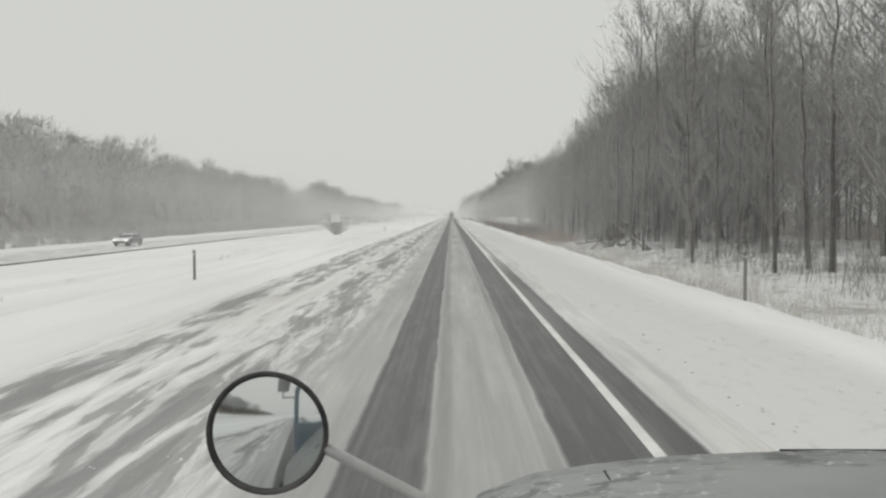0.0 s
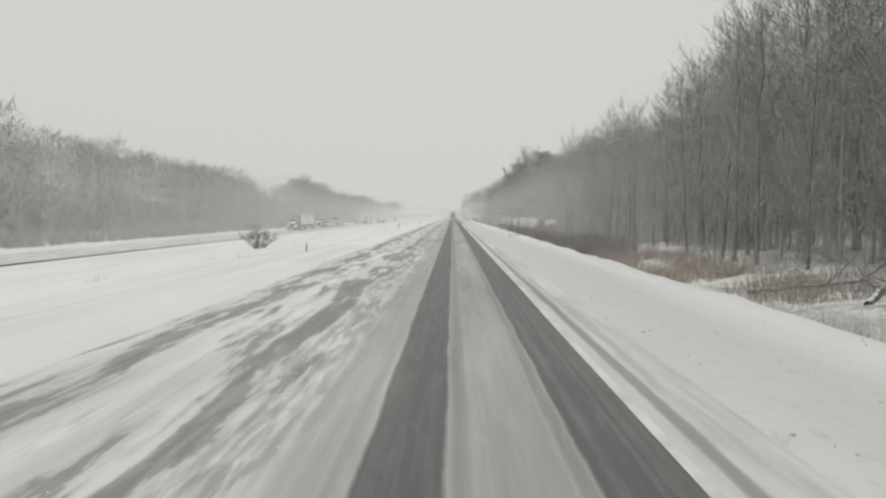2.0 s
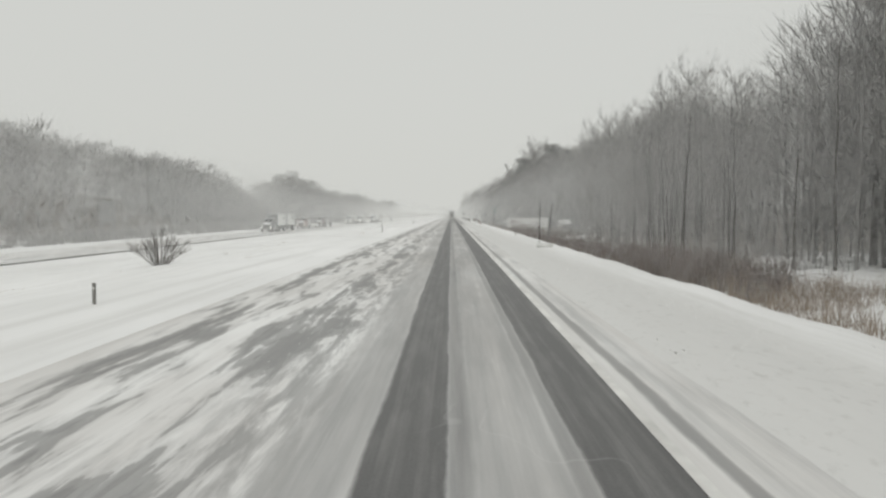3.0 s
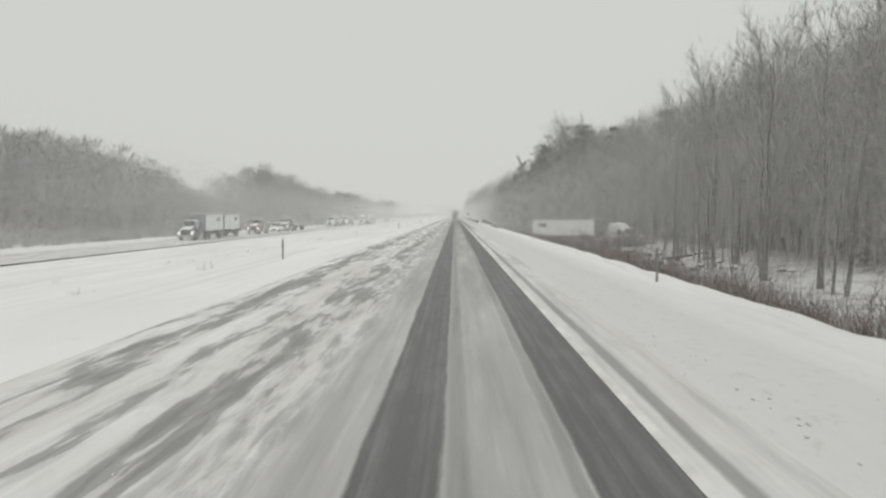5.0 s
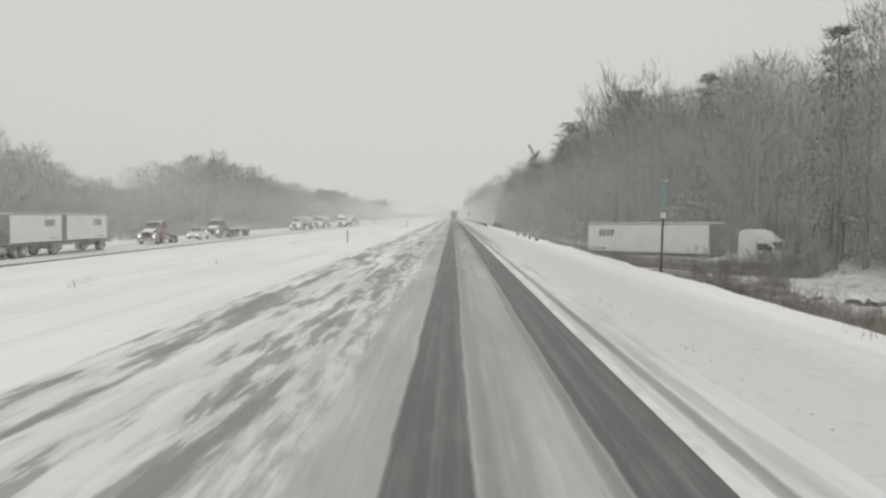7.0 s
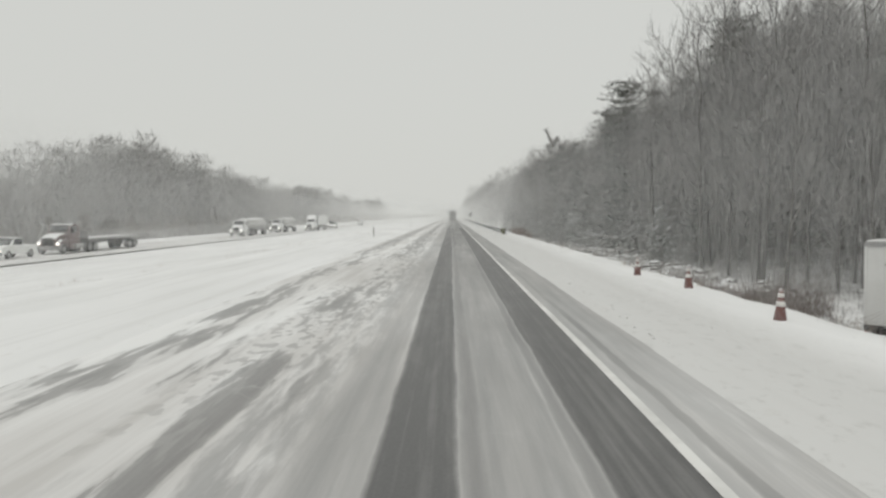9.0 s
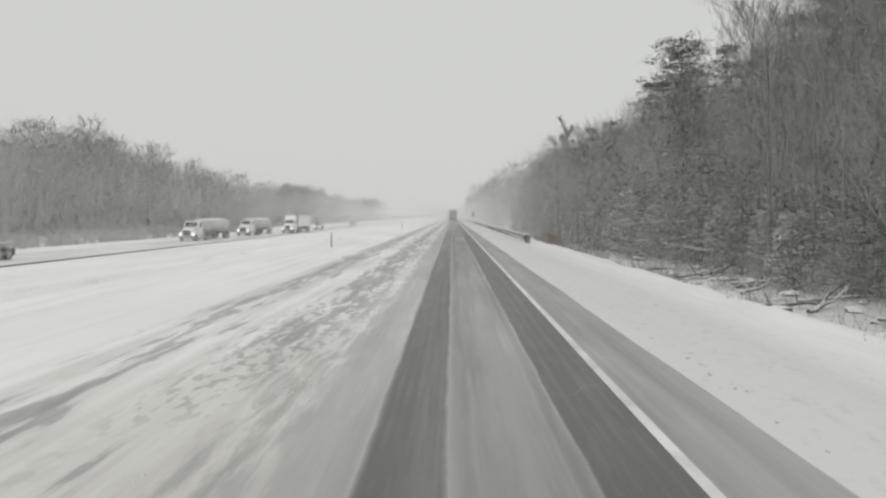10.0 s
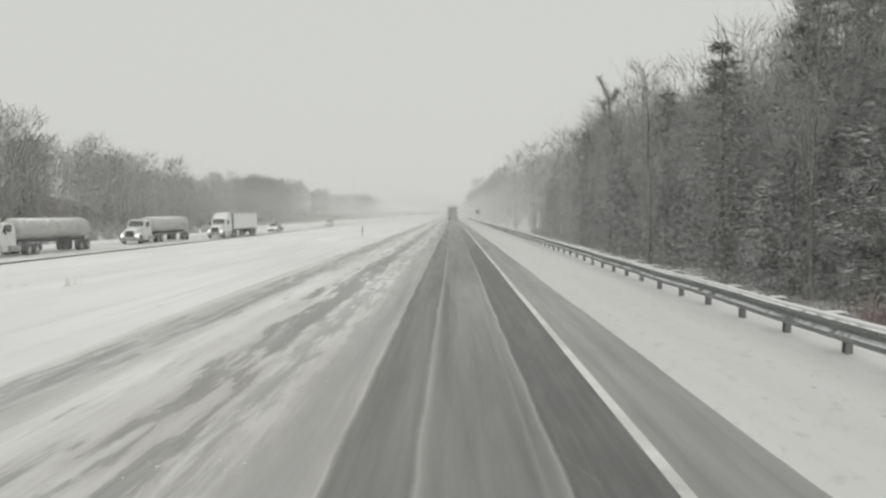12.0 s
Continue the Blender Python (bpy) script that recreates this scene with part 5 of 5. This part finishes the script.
part("foot", box(0.14, 0.14, 0.75, 0.05, 0.1, -0.5, 0.01), M_POST, end)
part("cable", rod((0.2, 0.0, 0.5), (0.9, -2.2, -0.05), 0.013), M_STEEL, end)


def delineator(x, y, tall, lean=0.0, label="weathered grey delineator post standing in the snow"):
    ob = thing("delineator_post", Matrix.Translation((x, y, gz(x, y))) @ Matrix.Rotation(lean, 4, "Y"), label, "post", "posts along the road")
    bm = box(0.06, 0.012, tall + 0.4, 0, 0, -0.4, 0.003)
    box(0.012, 0.045, tall + 0.4, -0.028, 0.02, -0.4, bm=bm)
    box(0.012, 0.045, tall + 0.4, 0.028, 0.02, -0.4, bm=bm)
    part("post", bm, M_POST, ob)
    part("reflector", rod((0, -0.006, tall - 0.12), (0, -0.016, tall - 0.12), 0.026, sides=12), M_BAND, ob)
    return ob


for y in (22.3, 158.5, 229.0, 298.1, 366.0):
    delineator(-7.75, y, 0.92)
delineator(-8.0, 91.3, 0.48, 0.0, "short weathered delineator post half buried in snow")
delineator(7.05, 17.0, 1.12)
delineator(6.25, 147.8, 1.02)
delineator(6.9, 84.0, 0.42, -0.3, "short bent delineator post by the ditch")

for x, y, h, lean in ((5.82, 124.4, 2.48, 0.02), (6.30, 124.0, 2.45, 0.115)):
    pole = thing("sign_pole", Matrix.Translation((x, y, gz(x, y))) @ Matrix.Rotation(lean, 4, "Y"), "tall dark bare steel sign pole standing in the snow bank", "pole", "bare sign poles")
    bm = box(0.055, 0.03, h + 0.9, 0, 0, -0.6, 0.006)
    part("pole", bm, M_POLE, pole)
    part("sleeve", box(0.085, 0.06, 0.5, 0, 0, -0.3, 0.008), M_STEEL, pole)

marker = thing("marker_sign", Matrix.Translation((7.35, 203.0, gz(7.35, 203.0))) @ Matrix.Rotation(0.03, 4, "Y"), "narrow green roadside marker sign on a dark post, dusted with snow", "sign")
part("post", box(0.07, 0.04, 3.55, 0, 0, -0.2, 0.006), M_POLE, marker)
plate = part("plate", box(0.26, 0.012, 1.10, 0, -0.03, 2.28, 0.005), M_GREEN, marker)
for i, (zz, hh) in enumerate(((3.16, 0.10), (2.90, 0.16), (2.64, 0.16), (2.38, 0.16))):
    part("legend", box(0.13 if i else 0.16, 0.006, hh * 0.9, 0, -0.041, zz), M_LEGEND, plate)
part("small_plate", box(0.2, 0.012, 0.22, 0, -0.03, 2.02, 0.004), M_BAND, marker)
part("snow_cap", box(0.24, 0.05, 0.03, 0, -0.02, 3.375, 0.008), M_SNOW, marker)

small = thing("road_sign", Matrix.Translation((6.7, 490.0, gz(6.7, 490))), "small dark road sign on a post far ahead", "sign")
part("post", box(0.08, 0.05, 3.0, 0, 0, -0.2, 0.006), M_POLE, small)
part("panel", box(0.9, 0.03, 1.1, 0, -0.04, 1.9, 0.01), M_POLE, small)

board = thing("road_sign", Matrix.Translation((-50.0, 183.0, gz(-50, 183))), "grey back of a tall road sign on two posts", "sign")
part("panel", box(2.5, 0.06, 3.3, 0, 0, 2.4, 0.01), M_SIGN_BACK, board)
for s in (-1, 1):
    part("post", box(0.16, 0.16, 6.1, s * 0.95, -0.17, -0.4, 0.01), M_SIGN_BACK, board)
for z in (3.0, 4.2, 5.6):
    part("brace", box(2.4, 0.06, 0.08, 0, -0.06, z), M_SIGN_BACK, board)


def cone(x, y, tilt=0.0):
    ob = thing("traffic_cone", Matrix.Translation((x, y, gz(x, y) - 0.06)) @ Matrix.Rotation(tilt, 4, "X"), "orange traffic cone with pale bands, standing in snow", "cone", "cones beside the wreck")
    part("base", box(0.36, 0.36, 0.04, 0, 0, 0, 0.012), M_ORANGE, ob)
    part("body", rod((0, 0, 0.03), (0, 0, 0.68), 0.13, 0.028, 20), M_ORANGE, ob, smooth=True)
    part("band", rod((0, 0, 0.34), (0, 0, 0.44), 0.093, 0.078, 20), M_BAND, ob, "pale reflective band", smooth=True)
    part("band", rod((0, 0, 0.52), (0, 0, 0.60), 0.066, 0.054, 20), M_BAND, ob, "pale reflective band", smooth=True)
    return ob


for x, y, t in ((6.25, 233.5, 0.0), (6.3, 239.2, 0.05), (6.45, 245.3, -0.08), (6.25, 250.2, 0.0)):
    cone(x, y, t)


def shrub(x, y, tall, wide, seed, label):
    rnd = random.Random(seed)
    w = Wood()
    for _ in range(74):
        a, s = rnd.uniform(0, 6.28), rnd.random() ** 0.6
        d = Vector((math.cos(a) * s * wide / 2, math.sin(a) * s * wide / 2, tall * rnd.uniform(0.6, 1.05) * (1.1 - 0.45 * s)))
        p = Vector((math.cos(a) * s * wide * 0.12, math.sin(a) * s * wide * 0.12, -0.1))
        mid = p + d * 0.5 + Vector((rnd.uniform(-0.1, 0.1), rnd.uniform(-0.1, 0.1), 0.1)) * tall * 0.4
        w.tube([p, mid, p + d], [0.022, 0.014, 0.005], 3)
        for _ in range(16):
            g = mid.lerp(p + d, rnd.random())
            t = (d.normalized() + Vector((rnd.uniform(-1, 1), rnd.uniform(-1, 1), rnd.uniform(-0.4, 0.8)))).normalized()
            w.sliver(g, g + t * rnd.uniform(0.2, 0.6), 0.011, rnd)
    v, f = w.arrays()
    ob = thing("shrub", Matrix.Translation((x, y, gz(x, y))), label, "shrub")
    part("crown", mesh_np("crown", v, f, M_SHRUB), M_SHRUB, ob)


shrub(-18.6, 122.2, 2.3, 3.4, 1, "round leafless shrub on the snowy median")
shrub(11.3, 207, 1.9, 2.6, 2, "dark leafless shrub in the ditch before the wreck")
shrub(13.0, 217, 2.6, 3.2, 3, "dark leafless shrub in the ditch before the wreck")
shrub(16.5, 222, 3.0, 4.0, 4, "tangled leafless shrub beside the wrecked tractor")
shrub(20.5, 224, 3.2, 4.4, 5, "tangled leafless shrub beside the wrecked tractor")
shrub(24.8, 231, 3.2, 4.0, 6, "tangled leafless shrub beside the wrecked tractor")
shrub(11.0, 233, 1.2, 2.0, 7, "low leafless shrub in the ditch")
shrub(12.8, 60, 1.8, 2.4, 9, "leafless shrub at the wood's edge")


def log(p, q, r0, r1, seed, label, limbs=5, skin=M_LOG):
    """A fallen trunk with snapped branches and a line of snow on top."""
    rnd = random.Random(seed)
    p, q = Vector(p), Vector(q)
    ob = thing("fallen_log", Matrix.Translation(p), label, "log", "fallen logs")
    d = q - p
    w = Wood()
    k = 8
    pts = [d * i / k + Vector((rnd.uniform(-1, 1), rnd.uniform(-1, 1), rnd.uniform(-1, 1))) * 0.05 for i in range(k + 1)]
    w.tube(pts, [r0 + (r1 - r0) * i / k for i in range(k + 1)], 8)
    v, f = w.arrays()
    part("trunk", mesh_np("trunk", v, f, skin, True), skin, ob)
    for _ in range(limbs):
        a = pts[rnd.randint(2, k)]
        e = (d.normalized() * 0.6 + Vector((rnd.uniform(-1, 1), rnd.uniform(-1, 1), rnd.uniform(-0.1, 0.9)))).normalized()
        w = Wood()
        ln = rnd.uniform(0.6, 2.2)
        w.tube([a, a + e * ln * 0.5, a + e * ln + Vector((0, 0, 0.12))], [r1 * 0.8, r1 * 0.5, 0.008], 5)
        v, f = w.arrays()
        part("branch", mesh_np("branch", v, f, skin, True), skin, ob)


log((23.4, 298.6, -1.25), (15.6, 305.0, 0.05), 0.13, 0.05, 1, "long pale fallen log lying down the snowy bank", 3, M_PALE_LOG)
slash = random.Random(41)
for i in range(16):
    x, y, a = slash.uniform(10.8, 18.0), slash.uniform(280, 303), slash.uniform(-0.5, 0.9)
    ln = slash.uniform(1.2, 3.4)
    z = gz(x, y) + 0.08
    log((x, y, z), (x + ln * math.cos(a), y + ln * math.sin(a), gz(x + ln * math.cos(a), y + ln * math.sin(a)) + slash.uniform(0.1, 0.45)), 0.11, 0.06, 60 + i, "snow-covered log among slash on the bank", 3, M_PALE_LOG if i % 3 else M_LOG)
log((14.0, 51.5, -0.35), (12.9, 55.5, 1.75), 0.085, 0.05, 2, "slim dark fallen trunk leaning on the trees at the wood's edge", 3)
log((13.8, 51.3, -0.4), (12.2, 56.8, 1.7), 0.075, 0.04, 12, "slim dark fallen trunk leaning on the trees at the wood's edge", 3)
log((11.0, 57.5, -0.6), (12.6, 59.0, 0.45), 0.06, 0.03, 13, "snapped dark limb propped in the brush", 6)
log((13.2, 57.0, -0.3), (16.6, 61.5, 1.0), 0.12, 0.06, 3, "dark fallen log leaning on brush at the wood's edge", 6)
log((11.6, 67.5, -0.55), (16.5, 71.5, -0.15), 0.12, 0.05, 4, "dark fallen tree lying across the ditch", 8)
log((12.2, 72.5, -0.6), (18.0, 80.5, 0.1), 0.13, 0.05, 5, "dark fallen tree lying across the ditch", 8)
log((10.6, 77.5, -0.7), (14.6, 76.6, -0.2), 0.08, 0.04, 6, "dark fallen tree lying across the ditch", 6)
log((16.0, 296.5, -1.5), (20.0, 303.0, -1.3), 0.15, 0.09, 7, "snow-covered log among slash", 4)
log((19.5, 196.0, -2.2), (25.5, 200.5, -1.7), 0.22, 0.12, 9, "snow-covered log lying on the wood floor", 4)
log((9.2, 232.5, -0.9), (9.9, 239.0, 0.9), 0.05, 0.03, 8, "thin bare trunk leaning over the ditch", 5)


def rock(x, y, size, seed):
    rnd = random.Random(seed)
    bm = bmesh.new()
    bmesh.ops.create_icosphere(bm, subdivisions=2, radius=size)
    off = Vector((rnd.uniform(0, 50), rnd.uniform(0, 50), 0))
    for v in bm.verts:
        v.co *= 0.75 + 0.5 * noise.noise(v.co / size * 0.9 + off)
    bmesh.ops.scale(bm, vec=(1.2, 1.0, 0.62), verts=bm.verts)
    ob = part("rock", bm, M_ROCK, None, m=Matrix.Translation((x, y, gz(x, y) + size * 0.12)) @ Matrix.Rotation(rnd.uniform(0, 6), 4, "Z"))
    tagged(ob, "grey rock capped with snow on the bank", "rock", "rocks on the bank")


rr = random.Random(12)
for i in range(60):
    y = rr.uniform(264, 316)
    rock(rr.uniform(11.0, 20.5), y, rr.uniform(0.2, 0.62), i)
rock(20.17, 309.8, 0.9, 99)
for i in range(34):
    rock(rr.uniform(16.5, 27.5), rr.uniform(184, 219), rr.uniform(0.35, 0.85), 200 + i)

pipe = thing("culvert_pipe", Matrix.Translation((5.2, 120.2, gz(5.6, 120.2) + 0.09)) @ Matrix.Rotation(-0.45, 4, "Z"), "pale snow-covered culvert pipe lying by the ditch", "pipe")
bm = bmesh.new()
bmesh.ops.create_cone(bm, cap_ends=False, segments=20, radius1=0.13, radius2=0.13, depth=0.95)
bmesh.ops.solidify(bm, geom=bm.faces[:], thickness=0.02)
bmesh.ops.rotate(bm, verts=bm.verts, matrix=Matrix.Rotation(math.pi / 2, 3, "Y"))
bmesh.ops.translate(bm, verts=bm.verts, vec=(0.48, 0, 0))
part("pipe", bm, M_WHITE, pipe, smooth=True)
part("snow_cap", box(0.9, 0.17, 0.06, 0.48, 0, 0.10, 0.027), M_SNOW, pipe, "layer of snow")


# ---- the lorry's own bonnet, standing where the drive begins ----
def hood_material():
    """Grey-blue paint under a film of road salt and frost, with bare wet flecks drawn across by the wind."""
    m, n, l, b = material("frosted_hood_paint", (0.16, 0.175, 0.18), 0.45, 0.0, 0.5)
    film = noise_node(n, l, 2.2, 5, 0.6, (0.8, 1.6, 1))
    c = mixed(n, l, ramp(n, l, film, [(0.30, 0.25), (0.62, 0.85)]), (0.17, 0.185, 0.19), (0.36, 0.37, 0.36))
    fleck = noise_node(n, l, 26.0, 4, 0.65, (0.55, 1.5, 1))
    where = noise_node(n, l, 3.2, 3, 0.5, (0.6, 2.0, 1))
    both = calc(n, l, "MULTIPLY", ramp(n, l, fleck, [(0.52, 0.0), (0.58, 1.0)]), ramp(n, l, where, [(0.50, 0.0), (0.60, 0.75)]))
    c = mixed(n, l, both, c, (0.09, 0.10, 0.10))
    crust = calc(n, l, "MULTIPLY", ramp(n, l, noise_node(n, l, 60.0, 3, 0.6), [(0.60, 0.0), (0.68, 0.8)]), ramp(n, l, where, [(0.48, 0.0), (0.58, 1.0)]))
    c = mixed(n, l, crust, c, (0.62, 0.63, 0.63))
    l.new(c, b.inputs["Base Color"])
    l.new(calc(n, l, "MULTIPLY_ADD", film, 0.4), b.inputs["Roughness"])
    b.inputs["Roughness"].links[0].from_node.inputs[2].default_value = 0.22
    bump(n, l, b, fleck, 0.25, 0.004)
    return m


M_HOOD = hood_material()
M_CABSIDE = plain("blue_grey_cab_paint", (0.20, 0.26, 0.31), 0.4, 0.0, (0.42, 0.43, 0.43), 0.5, 3.0, 0.5)
M_MIRROR, _n, _l, _b = material("mirror_glass", (0.66, 0.685, 0.69), 0.05, 1.0)
CX = 0.72
hood_lorry = thing("lorry_bonnet", Matrix.Translation((CX, 0, 0.0)), "frosted grey-green lorry bonnet with a round mirror, on the road", "truck")


def bonnet():
    """Cross-sections from the cowl to the nose, each rounded at the shoulders."""
    outline = [(-1.02, 0.75), (-1.0, 1.15), (-0.80, 1.42), (-0.62, 1.60), (-0.53, 1.692), (-0.45, 1.722), (-0.35, 1.737), (-0.235, 1.749), (-0.09, 1.755)]
    full = outline + [(0.0, 1.757)] + [(-x, z) for x, z in outline[::-1]]
    v, f = [], []
    spans = [(-0.12, 1.0, 0.02), (0.2, 1.0, 0.01), (0.45, 1.0, 0.0), (0.545, 0.995, 0.004), (0.60, 0.985, 0.03), (0.66, 0.96, 0.10), (0.70, 0.93, 0.22)]
    k = len(full)
    for y, sx, dz in spans:
        v += [(x * sx, y, max(0.72, z - dz * (z - 0.5))) for x, z in full]
    for i in range(len(spans) - 1):
        f += [(i * k + j, i * k + j + 1, (i + 1) * k + j + 1, (i + 1) * k + j) for j in range(k - 1)]
    return mesh_np("hood", v, f, M_HOOD, True)


part("hood", bonnet(), M_HOOD, hood_lorry)
part("hood_lip", rod((-0.06, 0.60, 1.734), (0.52, 0.60, 1.734), 0.0022), M_DARK, hood_lorry)
part("hood_seam", rod((-0.352, 0.50, 1.7362), (-0.352, 0.0, 1.7195), 0.0015), M_DARK, hood_lorry)
part("grille", box(1.2, 0.06, 0.65, 0, 0.68, 0.72, 0.03), M_DARK, hood_lorry)
part("bumper", box(2.2, 0.22, 0.34, 0, 0.70, 0.32, 0.05), M_RIM, hood_lorry)
part("chassis", box(0.86, 1.9, 0.28, 0, -0.25, 0.5, 0.02), M_DARK, hood_lorry)
part("firewall", box(1.75, 0.06, 1.0, 0, -0.15, 0.62, 0.02), M_CABSIDE, hood_lorry)
for s in (-1, 1):
    wheel(hood_lorry, s * 0.95, 0.12, 0.5, 0.28, s)

mirror_at = Vector((-0.212 - CX, 0.90, 1.671))
turn = Matrix.Translation(mirror_at) @ Matrix.Rotation(radians(-0.7), 4, "Z") @ Matrix.Rotation(radians(90 - 3.2), 4, "X")
bm = bmesh.new()
ring = []
for i in range(40):
    a = 2 * math.pi * i / 40
    ring.append([bm.verts.new(((0.116 + 0.0058 * math.cos(b)) * math.cos(a), (0.116 + 0.0058 * math.cos(b)) * math.sin(a), 0.010 * math.sin(b))) for b in [2 * math.pi * j / 8 for j in range(8)]])
for i in range(40):
    for j in range(8):
        bm.faces.new((ring[i][j], ring[(i + 1) % 40][j], ring[(i + 1) % 40][(j + 1) % 8], ring[i][(j + 1) % 8]))
fender_mirror = part("mirror_rim", bm, M_TYRE, hood_lorry, "round black mirror rim", True, turn)


def dome(rise, depth):
    """A shallow round cap, for the convex glass and for the shell behind it."""
    b = bmesh.new()
    rows = []
    for i in range(9):
        q = i / 8
        rows.append([b.verts.new((0.1135 * q * math.cos(2 * math.pi * j / 40), 0.1135 * q * math.sin(2 * math.pi * j / 40), depth + rise * (1 - q * q))) for j in range(40)] if i else [b.verts.new((0, 0, depth + rise))])
    for j in range(40):
        b.faces.new((rows[0][0], rows[1][j], rows[1][(j + 1) % 40]))
        for i in range(1, 8):
            b.faces.new((rows[i][j], rows[i + 1][j], rows[i + 1][(j + 1) % 40], rows[i][(j + 1) % 40]))
    return b


part("mirror_glass", dome(0.012, 0.001), M_MIRROR, fender_mirror, "convex mirror glass", True)
part("mirror_shell", dome(-0.035, -0.004), M_TYRE, fender_mirror, "", True)
part("mirror_arm", rod((-0.095 - CX, 0.90, 1.64), (0.20 - CX, 0.60, 1.605), 0.011, sides=10), M_RIM, hood_lorry)

# the driver's door and its mirror, which the round glass reflects
door = part("cab_door", box(0.05, 2.0, 1.05, -0.16 - CX, -1.2, 0.95, 0.02), M_CABSIDE, hood_lorry, "blue-grey cab door")
part("door_window", box(0.03, 0.85, 0.50, -0.165 - CX, -0.85, 2.02, 0.01), M_GLASS, door)
part("door_post", box(0.05, 1.1, 0.62, -0.16 - CX, -1.86, 2.0, 0.02), M_CABSIDE, door)
side_mirror = part("side_mirror", box(0.17, 0.06, 0.36, -0.36 - CX, -0.55, 2.02, 0.025), M_RIM, door, "upright chrome side mirror")
part("mirror_bracket", rod((-0.16 - CX, -0.55, 1.94), (-0.36 - CX, -0.55, 1.94), 0.011), M_RIM, side_mirror)
part("mirror_stem", rod((-0.36 - CX, -0.55, 1.94), (-0.36 - CX, -0.55, 2.05), 0.011), M_RIM, side_mirror)
